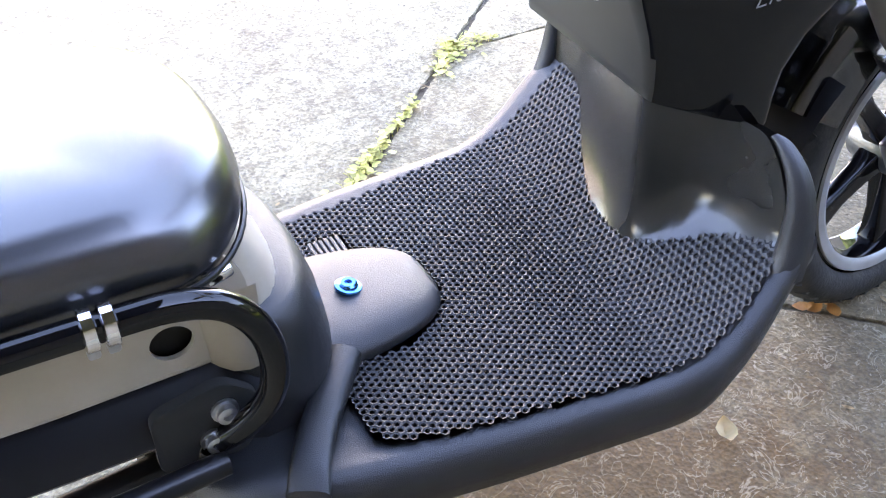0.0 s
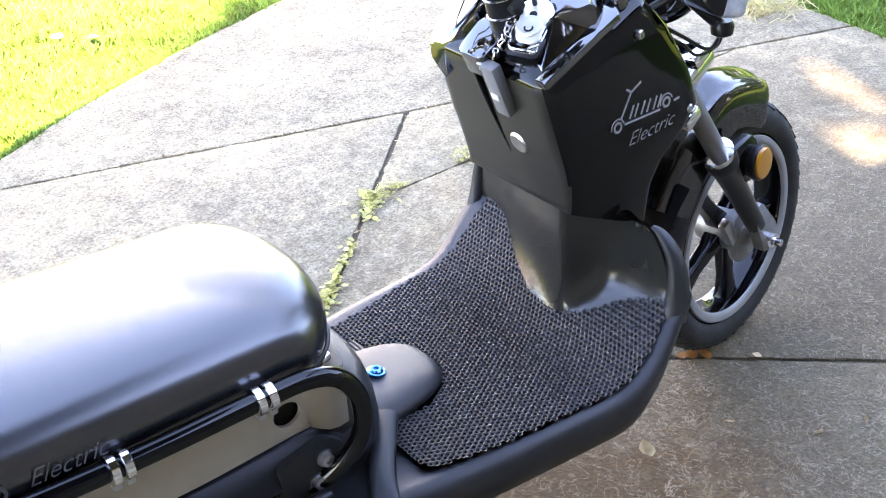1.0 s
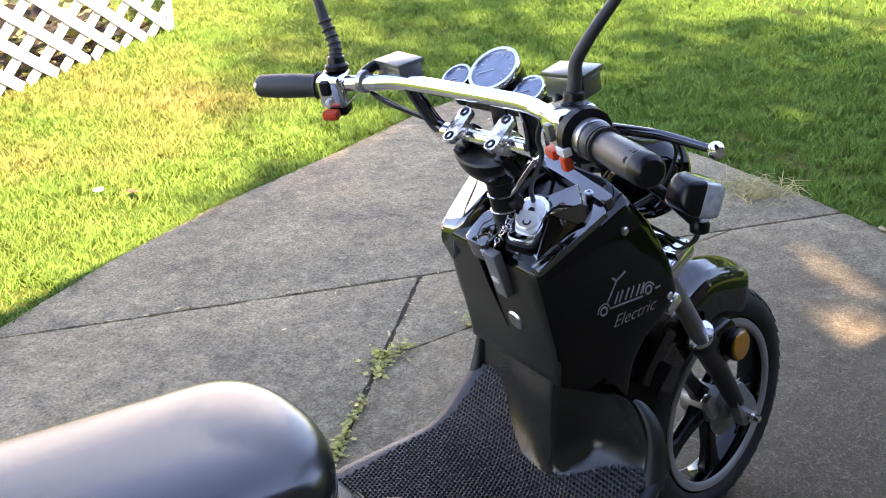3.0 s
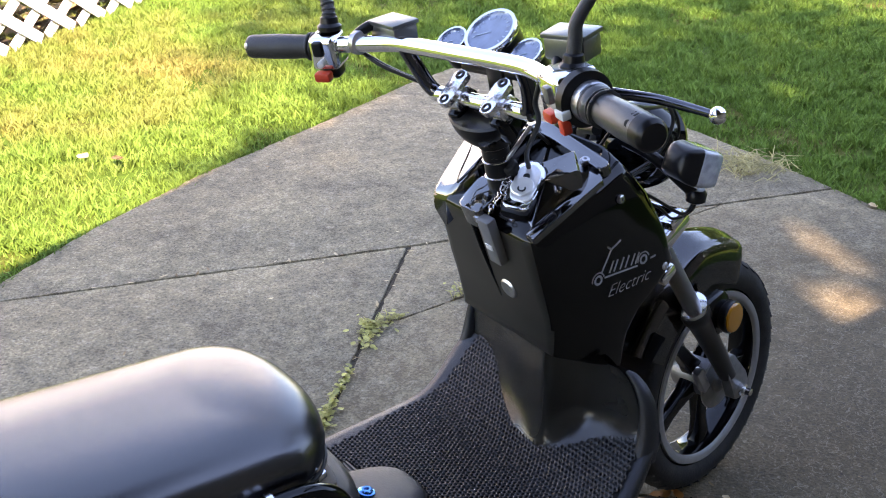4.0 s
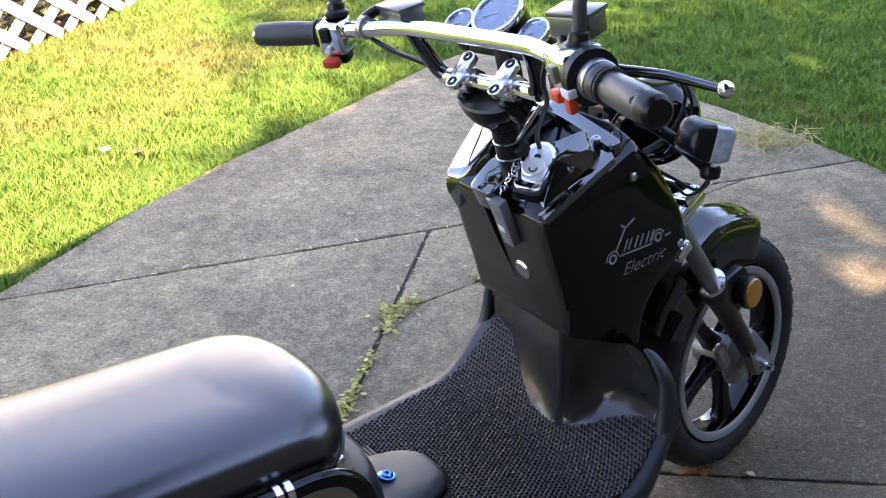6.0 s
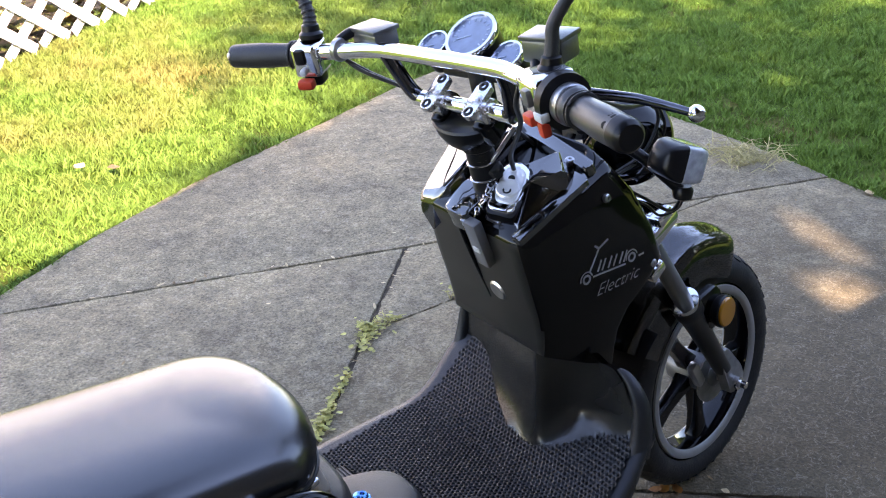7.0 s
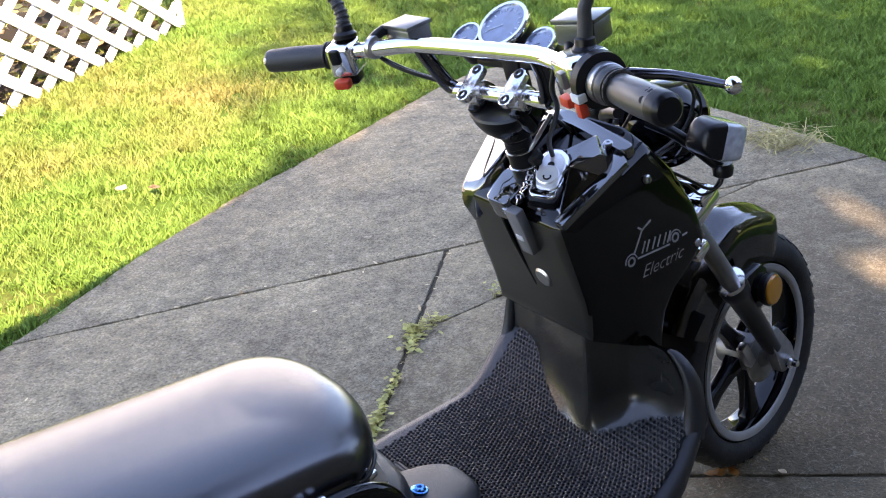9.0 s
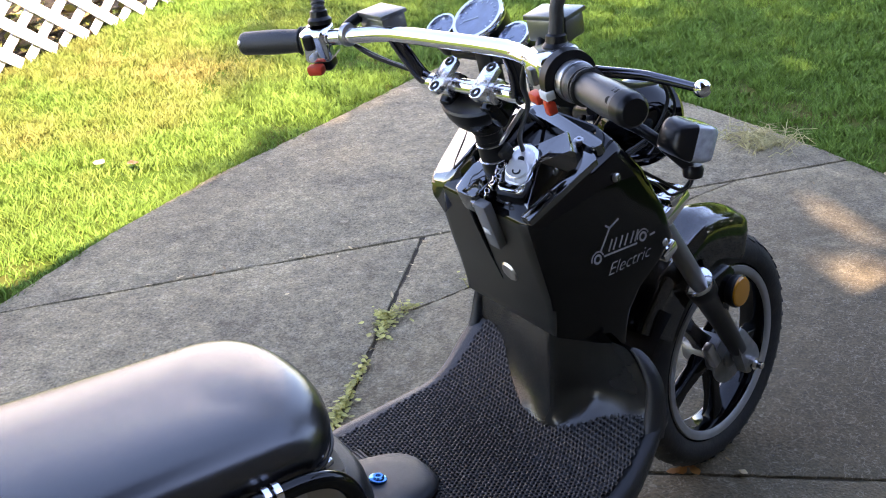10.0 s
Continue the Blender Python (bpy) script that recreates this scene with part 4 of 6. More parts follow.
tray = top_plate("tray", [(-0.113, 0.020), (-0.112, -0.027), (-0.056, -0.021), (-0.050, 0.034)], 0.029, trim_black, "raised glossy black tray in front of the stem", 0.0022, 0.012)
rings = []
for (xo, yo, zo), (xi, yi, zi) in (((-0.557, 0.108, 0.702), (-0.556, 0.082, 0.704)), ((-0.553, 0.112, 0.709), (-0.550, 0.074, 0.716)), ((-0.530, 0.119, 0.727), (-0.535, 0.060, 0.740)), ((-0.483, 0.133, 0.761), (-0.490, 0.055, 0.779)), ((-0.440, 0.131, 0.777), (-0.440, 0.052, 0.790)), ((-0.405, 0.118, 0.785), (-0.405, 0.055, 0.794)), ((-0.398, 0.112, 0.775), (-0.398, 0.058, 0.784))):
    o, i = Vector((xo, yo, zo)), Vector((xi, yi, zi))
    a = (i - o).normalized()
    drop = min(0.15, 0.022 + max(0.0, xo + 0.557) * 1.75)
    rings.append([Vector((xo, 0.104, zo - drop)), Vector((xo, 0.107 + (yo - 0.108) * 0.5, zo - drop * 0.6)), Vector((xo, yo - 0.003, zo - drop * 0.25)), o + Vector((0, -0.0005, -0.006)), o + a * 0.003, o + a * 0.007, o.lerp(i, 0.5), i - a * 0.007, i - a * 0.002, i + Vector((0, -0.002, -0.006)), i + Vector((0.0, -0.004, -0.045))])
bm = bmesh.new()
loft(bm, rings)
shoulder = fixed("left_shoulder", bm, trim_black, "raised glossy black shoulder of the shroud", parent=shroud, smooth=40)
bpy.context.view_layer.update()
bm = bmesh.new()
seam = []
for u, y in ((-0.002, 0.112), (-0.030, 0.098), (-0.062, 0.084), (-0.086, 0.074), (-0.090, 0.062), (-0.078, 0.050), (-0.050, 0.046)):
    hit, place, nrm, _ = shoulder.closest_point_on_mesh(TOPM @ Vector((u, y, 0.04)))
    seam.append(place + nrm * 0.0002)
tube(bm, spline(seam, 5), 0.0011, 6)
fixed("shoulder_seam", bm, black_hole, "thin dark panel seam", parent=shroud, smooth=60)
top_plate("edge_strip", [(-0.094, -0.113), (-0.094, -0.093), (0.014, -0.094), (0.050, -0.060), (0.062, -0.070), (0.040, -0.112)], 0.006, trim_black, "flat glossy edge strip of the shroud", 0.002, 0.004)
bm = bmesh.new()       # the angular block that carries the lock
low = [(-0.086, -0.097, -0.004), (0.010, -0.101, -0.004), (0.048, -0.084, -0.004), (0.068, -0.040, -0.004), (0.030, 0.002, -0.004), (-0.072, -0.016, -0.004)]
high = [(-0.074, -0.088, 0.006), (-0.018, -0.066, 0.032), (0.018, -0.093, 0.031), (0.047, -0.057, 0.031), (0.003, -0.034, 0.033), (-0.066, -0.026, 0.008)]
loft(bm, [[TOPM @ Vector(p) for p in low], [TOPM @ Vector(p) for p in high]])
bmesh.ops.bevel(bm, geom=bm.edges[:], offset=0.0012, segments=2, affect="EDGES", profile=0.5)
console = fixed("lock_console", bm, trim_black, "angular glossy black lock console", parent=shroud, smooth=30)
KEYM = frame_of((-0.5111, -0.050, 0.7526), (0.909, 0, 0.416), (-0.53, -0.254, 0.81))


def key_prism(name, outline, z, h, mat, label, bevel, r, parent):
    bm = bmesh.new()
    prism(bm, rounded(outline, r, 4), KEYM @ Matrix.Translation((0, 0, z)), h, bevel)
    return fixed(name, bm, mat, label, parent=parent, smooth=40)


KEY_EDGE = [(-0.048, 0.006), (-0.034, -0.030), (0.002, -0.016), (0.030, -0.004), (0.040, 0.014), (0.036, 0.030), (0.022, 0.039), (0.002, 0.035), (-0.028, 0.018)]
key_mid = (0.0, 0.010)
key_prism("key_surround", [(key_mid[0] + (x - key_mid[0]) * 1.12, key_mid[1] + (y - key_mid[1]) * 1.12) for x, y in KEY_EDGE], -0.014, 0.013, satin_black, "black lock surround", 0.002, 0.010, console)
plate = key_prism("key_plate", KEY_EDGE, -0.004, 0.006, chrome, "chrome ignition lock plate", 0.0015, 0.010, console)
key_prism("lock_face", [(key_mid[0] + 0.003 + (x - key_mid[0]) * 0.72, key_mid[1] + (y - key_mid[1]) * 0.76) for x, y in KEY_EDGE], 0.001, 0.004, plate_silver, "bright silver lock face", 0.001, 0.008, plate)
bm = bmesh.new()
lathe(bm, KEYM @ Vector((-0.008, 0.004, 0.004)), KEYM.to_3x3() @ Vector((0, 0, 1)), [(0, 0.0165), (0.003, 0.0165), (0.0045, 0.0150), (0.0045, 0.001)], 28)
fixed("key_barrel", bm, plate_silver, "brushed steel lock barrel", parent=plate)
bm = bmesh.new()
prism(bm, arc_band_2d(0.0038, 0.0060, -0.012, 0.001, 100, 330), KEYM @ Matrix.Translation((0, 0, 0.0083)), 0.0012)
lathe(bm, KEYM @ Vector((0.009, 0.013, 0.0045)), KEYM.to_3x3() @ Vector((0, 0, 1)), [(0, 0.0048), (0.0016, 0.0048), (0.0018, 0.001)], 18)
fixed("key_slot", bm, black_hole, "", parent=plate, smooth=0)
bm = bmesh.new()
lathe(bm, KEYM @ Vector((0.002, 0.030, 0.004)), KEYM.to_3x3() @ Vector((-0.15, 0.25, 0.9)), [(0, 0.006), (0.006, 0.006), (0.008, 0.012), (0.018, 0.0125), (0.021, 0.010), (0.021, 0.001)], 8)
fixed("key_cap", bm, black_hole, "black rubber key cap", parent=plate)
random.seed(31)
for k in range(9):      # small worn key ring links hanging beside the lock
    bm = bmesh.new()
    c = TOPM @ Vector((-0.048 - 0.0065 * k, -0.026 - 0.002 * k + random.uniform(-0.004, 0.004), 0.038 - 0.001 * k))
    u = Vector((random.gauss(0, 1), random.gauss(0, 1), random.gauss(0, 1))).normalized()
    v = u.orthogonal().normalized()
    tube(bm, [c + (u * math.cos(a) + v * math.sin(a)) * (0.003 + 0.002 * random.random()) for a in (2 * math.pi * i / 9 for i in range(10))], 0.0011, 6)
    fixed("chain_link", bm, steel if k % 3 else chrome, "", parent=plate)
top_plate("front_ledge", [(0.070, 0.070), (0.066, 0.017), (0.048, -0.100), (0.066, -0.104), (0.090, 0.040), (0.088, 0.075)], 0.012, trim_black, "flat glossy front ledge", 0.003, 0.008)

# rear face: latch, hook, groove
REAR = frame_of((-0.534, 0, 0.625), (-0.93, 0, -0.36))         # x out of the rear face towards the rider


def rear_block(name, y, up, size, out, mat, label="", bevel=0.003, parent=shroud):
    bm = bmesh.new()
    block(bm, size, REAR @ Matrix.Translation((out, y, up)), bevel)
    return fixed(name, bm, mat, label, parent)


hook = rear_block("bag_hook", 0.034, 0.062, (0.016, 0.026, 0.078), 0.004, hook_grey, "grey folding bag hook")
rear_block("hook_sticker", 0.034, 0.055, (0.0015, 0.014, 0.009), 0.0128, white_plastic, "", 0.0004, hook)
rear_block("hook_spring", 0.020, 0.096, (0.010, 0.010, 0.010), 0.006, steel, "", 0.002, hook)
bm = bmesh.new()
tube(bm, spline([REAR @ Vector((0.0, -0.010, 0.08)), REAR @ Vector((0.0, -0.008, 0.02)), REAR @ Vector((0.0, 0.004, -0.06)), REAR @ Vector((0.0, 0.02, -0.12))], 6), 0.004, 10)
fixed("shroud_rib", bm, gloss_black, parent=shroud)
bm = bmesh.new()
lathe(bm, REAR @ Vector((-0.002, 0.030, -0.034)), REAR.to_3x3() @ Vector((1, 0, 0)), [(0, 0.017), (0.004, 0.017), (0.007, 0.014), (0.0075, 0.006), (0.006, 0.002)], 24)
fixed("lock", bm, steel, "round steel lock cap", parent=shroud)
bm = bmesh.new()
block(bm, (0.012, 0.030, 0.014), TOPM @ Matrix.Translation((-0.080, -0.045, 0.002)) @ pose(0, 0, 0, 0, 0, 0), 0.003)
fixed("lid_hinge", bm, steel, "worn metal lid hinge", parent=shroud)
for at, n in (((-0.397, -0.1135, 0.728), (0.1, -1, 0.15)), ((-0.424, -0.066, 0.777), (-0.3, -0.25, 1)), ((-0.302, -0.1200, 0.600), (0.25, -1, 0.0))):
    bm = bmesh.new()
    lathe(bm, at, n, [(-0.004, 0.0065), (0.002, 0.0065), (0.0035, 0.005), (0.0035, 0.0024), (0.0015, 0.002)], 16)
    fixed("screw", bm, steel, "small steel screw", parent=shroud)
# side emblem: two wheels, a frame and a row of bars in silver
SIDE = frame_of((-0.392, -0.1232, 0.612), (0.131, -0.0060, -0.018), (-0.05, -1.0, 0.10)) @ Matrix.Scale(0.84, 4)


SKIN = BVHTree.FromPolygons([v.co.copy() for v in shroud.data.vertices], [tuple(f.vertices) for f in shroud.data.polygons])


def lay_on_shroud(verts):
    """Presses a print made about SIDE flat on the shroud's skin."""
    out = (SIDE.to_3x3() @ Vector((0, 0, 1))).normalized()
    back = SIDE.inverted()
    for v in verts:
        high = max(0.0, (back @ v.co).z) * 0.84
        hit = SKIN.ray_cast(v.co + out * 0.03, -out, 0.08)
        if hit[0] is not None:
            v.co = hit[0] + out * (0.0003 + min(high, 0.0006))


def decal(name, outline, parent=shroud, z=0.0):
    bm = bmesh.new()
    prism(bm, outline, SIDE @ Matrix.Translation((0, 0, z)), 0.0005)
    lay_on_shroud(bm.verts)
    return fixed(name, bm, decal_silver, parent=parent, smooth=0)


arc_band = arc_band_2d


def stroke(x0, y0, x1, y1, w):
    d = Vector((x1 - x0, y1 - y0)).normalized() * w / 2
    return [(x0 - d.y, y0 + d.x), (x0 + d.y, y0 - d.x), (x1 + d.y, y1 - d.x), (x1 - d.y, y1 + d.x)]


for cx, cy in ((-0.054, -0.002), (0.049, 0.022)):
    decal("emblem_wheel", arc_band(0.0052, 0.0092, cx, cy, 0, 360))
    decal("emblem_wheel", arc_band(0.0122, 0.0146, cx, cy, 25, 200))
decal("emblem_frame", stroke(-0.049, 0.010, -0.032, 0.052, 0.0034))
decal("emblem_frame", stroke(-0.034, 0.049, -0.013, 0.064, 0.0036))
decal("emblem_frame", stroke(-0.032, 0.050, -0.043, 0.056, 0.0036))
decal("emblem_frame", stroke(-0.040, 0.001, 0.036, 0.012, 0.0032))
for cx in (-0.030, -0.020, -0.006, 0.006, 0.020, 0.030):
    decal("emblem_bar", stroke(cx, 0.012 + cx * 0.13, cx + 0.006, 0.033 + cx * 0.13, 0.0032))
decal("emblem_bar", stroke(0.066, 0.022, 0.078, 0.025, 0.0034))


def lettering(text, size, m, mat, parent, name, shear=0.45):
    cu = bpy.data.curves.new(name, "FONT")
    cu.body, cu.size, cu.shear, cu.extrude, cu.align_x = text, size, shear, 0.0002, "CENTER"
    cu.offset = -0.016 * size
    tmp = bpy.data.objects.new(name, cu)
    me = bpy.data.meshes.new_from_object(tmp)
    bpy.data.objects.remove(tmp)
    me.transform(m)
    if parent is shroud:
        lay_on_shroud(me.vertices)
    me.materials.clear()
    me.materials.append(mat)
    ob = new(name, me)
    ob.parent = parent
    ob.matrix_parent_inverse = parent.matrix_world.inverted()
    return ob


lettering("Electric", 0.033, SIDE @ Matrix.Translation((0.022, -0.028, 0.0002)) @ pose(0, 0, 0, 0, 0, 12), decal_silver, shroud, "lettering")

# ---- steering: stem, handlebar, controls (built straight, then turned) ----
foot = Vector((-0.522, 0, 0.738))
AXIS = Vector((-0.20, 0, 1.0)).normalized()
bm = bmesh.new()
rod(bm, foot - AXIS * 0.02, foot + AXIS * 0.13, 0.019, seg=24)
stem = turned("stem", bm, satin_black, "black steering stem")
for k, (h, r, t, mt) in enumerate(((0.022, 0.0205, 0.005, chrome), (0.030, 0.0185, 0.014, satin_black), (0.046, 0.0205, 0.005, chrome), (0.054, 0.0195, 0.012, satin_black), (0.068, 0.022, 0.014, satin_black))):
    bm = bmesh.new()
    lathe(bm, foot + AXIS * h, AXIS, [(0, r - 0.003), (0.002, r), (t - 0.002, r), (t, r - 0.003)], 28)
    turned("stem_ring", bm, mt, parent=stem)
# dished bracket under the clamps
bm = bmesh.new()
top = Vector((-0.560, -0.004, 0.852))
rings = []
for t, rx, ry in ((-0.002, 0.018, 0.020), (0.008, 0.026, 0.036), (0.020, 0.031, 0.047), (0.032, 0.033, 0.053), (0.035, 0.031, 0.050)):
    rings.append([top + AXIS * (t - 0.03) + Vector((math.cos(a) * rx * math.cos(RAKE) - 0.004, math.sin(a) * ry, math.cos(a) * rx * math.sin(RAKE))) for a in (2 * math.pi * k / 28 for k in range(28))])
loft(bm, rings)
turned("bracket", bm, satin_black, "black dished handlebar bracket", parent=stem)

BAR_R = 0.0112
left_half = [(-0.600, 0.0, 0.943), (-0.600, 0.06, 0.943), (-0.602, 0.115, 0.942), (-0.616, 0.165, 0.938), (-0.635, 0.215, 0.934), (-0.672, 0.305, 0.928), (-0.682, 0.328, 0.927)]
pts = [(x, -y, z) for x, y, z in left_half[::-1]] + left_half[1:]
bm = bmesh.new()
tube(bm, spline(pts, 7), BAR_R, 20)
bar = turned("handlebar", bm, chrome, "chromed handlebar tube", smooth=60)
bm = bmesh.new()
rod(bm, (-0.566, -0.095, 0.872), (-0.566, 0.080, 0.872), 0.0112, seg=20)
turned("clamped_tube", bm, chrome, "chromed lower cross tube", parent=bar)
for s in (-1, 1):
    bm = bmesh.new()
    tube(bm, spline([(-0.566, s * 0.078 - 0.007, 0.872), (-0.572, s * 0.091 - 0.006, 0.884), (-0.586, s * 0.101 - 0.005, 0.915), (-0.600, s * 0.104 - 0.005, 0.940)], 6), 0.0105, 16)
    turned("riser", bm, lever_black, "dark chrome riser tube", parent=bar)
    bm = bmesh.new()
    rod(bm, (-0.566, s * 0.038 - 0.018, 0.872), (-0.566, s * 0.038 + 0.004, 0.872), 0.0180, seg=24, bevel=0.002)
    m = frame_of((-0.566 - 0.0095, s * 0.038 - 0.007, 0.872 + 0.0125), (0.78, 0, 0.62))
    prism(bm, rounded([(-0.029, -0.0115), (0.029, -0.0115), (0.029, 0.0115), (-0.029, 0.0115)], 0.0105, 5), m, 0.009, 0.002)
    clampo = turned("clamp", bm, satin_chrome, "polished handlebar clamp", parent=bar)
    bm = bmesh.new()
    block(bm, (0.050, 0.022, 0.044), frame_of((-0.553, s * 0.038 - 0.007, 0.852), (0.78, 0, 0.62)), 0.006)
    turned("clamp_base", bm, gloss_black, "", parent=clampo)
    for k in (-0.0205, 0.0205):
        bm = bmesh.new()
        lathe(bm, m @ Vector((k, 0, 0.006)), m.to_3x3() @ Vector((0, 0, 1)), [(0, 0.0075), (0.0035, 0.0075), (0.0045, 0.006), (0.0045, 0.0038), (0.0012, 0.0036)], 18)
        turned("clamp_bolt", bm, satin_black, "", parent=clampo)

grip_dir = (Vector(left_half[-1]) - Vector(left_half[-2])).normalized()
for s in (-1, 1):
    d = Vector((grip_dir.x, s * grip_dir.y, grip_dir.z))
    end = Vector((-0.6965, -0.370, 0.925)) if s < 0 else Vector((-0.684, 0.335, 0.926))
    at = lambda k: end - d * k           # k metres inboard of the grip's end
    thick = 1.12 if s < 0 else 1.0
    bm = bmesh.new()
    prof = [(0.0, 0.004), (0.0, 0.012), (0.002, 0.0152), (0.006, 0.0166)] + [(0.02 + 0.01 * k, 0.0168 + 0.0008 * math.sin(k * 0.55)) for k in range(9)] + [(0.108, 0.0180), (0.112, 0.0200), (0.118, 0.0205), (0.122, 0.0190)]
    lathe(bm, end, -d, [(h, r * thick) for h, r in prof], 28)
    grip = turned("grip", bm, grip_sky_sheen if s < 0 else grip_rubber, "dark moulded rubber handgrip", parent=bar, smooth=60)
    for k in (0.112, 0.118, 0.104, 0.098):
        bm = bmesh.new()
        lathe(bm, at(k), -d, [(0, 0.0185 * thick), (0.001, 0.0198 * thick), (0.003, 0.0198 * thick), (0.004, 0.0185 * thick)], 28)
        turned("grip_ridge", bm, grip_rubber, parent=grip)
    bm = bmesh.new()
    hole = at(0.034 if s < 0 else 0.013)
    n = Vector((-0.86, -0.10, 0.40)).normalized() if s < 0 else Vector((-0.9, 0.2, 0.2)).normalized()
    lathe(bm, hole + n * 0.0155 * thick, n, [(0, 0.0042), (0.0032, 0.0042), (0.0036, 0.003)], 16)
    turned("grip_hole", bm, black_hole if s < 0 else steel, parent=grip)
    if s < 0:
        # bars that stand for the moulded word on the throttle grip
        nn = Vector((-0.42, -0.1, 0.9)).normalized()
        for k in range(7):
            bm = bmesh.new()
            m = frame_of(at(0.028 + 0.0055 * k) + nn * 0.0191, -d, nn)
            block(bm, (0.0032, 0.0065, 0.0010), m, 0.0003, 1)
            turned("grip_mark", bm, black_hole, parent=grip)
        bm = bmesh.new()
        lathe(bm, at(0.0), -d, [(-0.0015, 0.004), (-0.0015, 0.0145), (0.002, 0.0182), (0.006, 0.0192), (0.020, 0.0194), (0.021, 0.0186)], 28)
        turned("grip_end", bm, satin_black, "black grip end", parent=grip)
        # arrow rib
        bm = bmesh.new()
        m = frame_of(at(0.098) + nn * 0.0193, -d, nn)
        block(bm, (0.003, 0.022, 0.0012), m @ pose(0.006, 0.008, 0, 0, 0, 35), 0.0004, 1)
        block(bm, (0.003, 0.022, 0.0012), m @ pose(0.006, -0.008, 0, 0, 0, -35), 0.0004, 1)
        turned("grip_arrow", bm, black_hole, parent=grip)
        bm = bmesh.new()
        lathe(bm, at(0.138), -d, [(0, 0.026), (0.002, 0.033), (0.014, 0.034), (0.018, 0.030), (0.020, 0.020)], 32)
        turned("throttle_flange", bm, satin_black, "black throttle flange", parent=bar)
        bm = bmesh.new()
        lathe(bm, at(0.112), -d, [(0, 0.018), (0.002, 0.0225), (0.012, 0.0235), (0.024, 0.0235), (0.026, 0.019)], 28)
        turned("throttle_collar", bm, satin_black, "black throttle collar", parent=bar)
        bm = bmesh.new()
        lathe(bm, at(0.122), -d, [(0, 0.0232), (0.001, 0.0241), (0.012, 0.0241), (0.013, 0.0232)], 28)
        turned("collar_band", bm, steel, "", parent=bar)
    if s > 0:
        bm = bmesh.new()
        lathe(bm, at(0.0), -d, [(-0.002, 0.0035), (-0.002, 0.0105), (0.0005, 0.0135)], 24)
        turned("grip_cap", bm, soft_grey, "worn grey grip end", parent=grip)
    # switch housing
    c = at(0.126 if s > 0 else 0.182)
    bm = bmesh.new()
    m = frame_of(c, -d, (-0.25, 0, 1))
    big = 1.0 if s > 0 else 1.32
    block(bm, (0.042 * big, 0.042 * big, 0.048 * big), m @ Matrix.Translation((0, 0, -0.004)), 0.008, 3)
    housing = turned("switch_housing", bm, chrome, "silver alloy switch housing", parent=bar, smooth=60)
    r = -s      # the rider's side
    bm = bmesh.new()
    block(bm, (0.028, 0.026, 0.026), m @ Matrix.Translation((0.002, 0.002 * r, -0.030)), 0.006, 3)
    turned("housing_base", bm, satin_black, parent=housing, smooth=60)
    bm = bmesh.new()
    block(bm, (0.015, 0.010, 0.022), m @ Matrix.Translation((-0.004, r * 0.0215 * big, 0.006)), 0.003)
    turned("rocker_switch", bm, satin_black if s > 0 else cast_alloy, "rocker switch", parent=housing)
    bm = bmesh.new()
    rod(bm, m @ Vector((-0.004, r * 0.018, -0.016)), m @ Vector((-0.004, r * 0.027, -0.017)), 0.0052, bevel=0.002)
    turned("push_button", bm, white_plastic, "small white push button", parent=housing)
    bm = bmesh.new()
    block(bm, (0.024, 0.016, 0.014), m @ Matrix.Translation((-0.002 if s > 0 else 0.004, r * 0.026, -0.033 if s > 0 else -0.024)), 0.004)
    turned("switch", bm, red_switch, "red switch", parent=housing)
    if s < 0:
        bm = bmesh.new()
        block(bm, (0.014, 0.012, 0.018), m @ Matrix.Translation((-0.036, r * 0.030, -0.024)), 0.003)
        turned("switch", bm, red_switch, "red switch", parent=housing)
        bm = bmesh.new()
        block(bm, (0.020, 0.012, 0.011), m @ Matrix.Translation((-0.036, r * 0.030, -0.008)), 0.002)
        turned("switch_cap", bm, white_plastic, "pale switch cap", parent=housing)
    # mirror stem on its threaded boss
    base = c + Vector((0.006, 0, 0.022))
    bm = bmesh.new()
    lathe(bm, base, (0, 0.02 * s, 1), [(0, 0.017), (0.006, 0.017), (0.010, 0.013), (0.018, 0.012), (0.020, 0.009)], 22)
    boss = turned("mirror_boss", bm, satin_black, "black mirror mount", parent=bar)
    if s > 0:
        line = [base + Vector((0, 0, 0.015)), base + Vector((0.004, 0.006, 0.035)), base + Vector((0.004, 0.022, 0.065)), base + Vector((0.003, 0.036, 0.105)), base + Vector((0.0, 0.05, 0.16))]
    else:
        line = [base + Vector((0, 0, 0.015)), base + Vector((0.002, -0.001, 0.035)), base + Vector((0.004, -0.002, 0.055)), base + Vector((0.018, -0.014, 0.085)), base + Vector((0.04, -0.034, 0.125)), base + Vector((0.06, -0.05, 0.16))]
    line = spline(line, 6)
    bm = bmesh.new()
    tube(bm, line, [0.0092 - 0.003 * k / len(line) for k in range(len(line))], 16)
    mstem = turned("mirror_stem", bm, grip_rubber, "black rubber-sleeved mirror stem", parent=boss, smooth=60)
    for k in range(2, len(line) - 12, 2) if s > 0 else ():
        bm = bmesh.new()
        dd = (line[k + 1] - line[k - 1]).normalized()
        lathe(bm, line[k] - dd * 0.002, dd, [(0, 0.0090), (0.0012, 0.0101), (0.0028, 0.0101), (0.004, 0.0090)], 16)
        turned("sleeve_rib", bm, grip_rubber, parent=mstem)
    # brake fluid box
    bc = Vector((-0.583, 0.136, 0.951)) if s > 0 else Vector((-0.588, -0.178, 0.974))
    bm = bmesh.new()
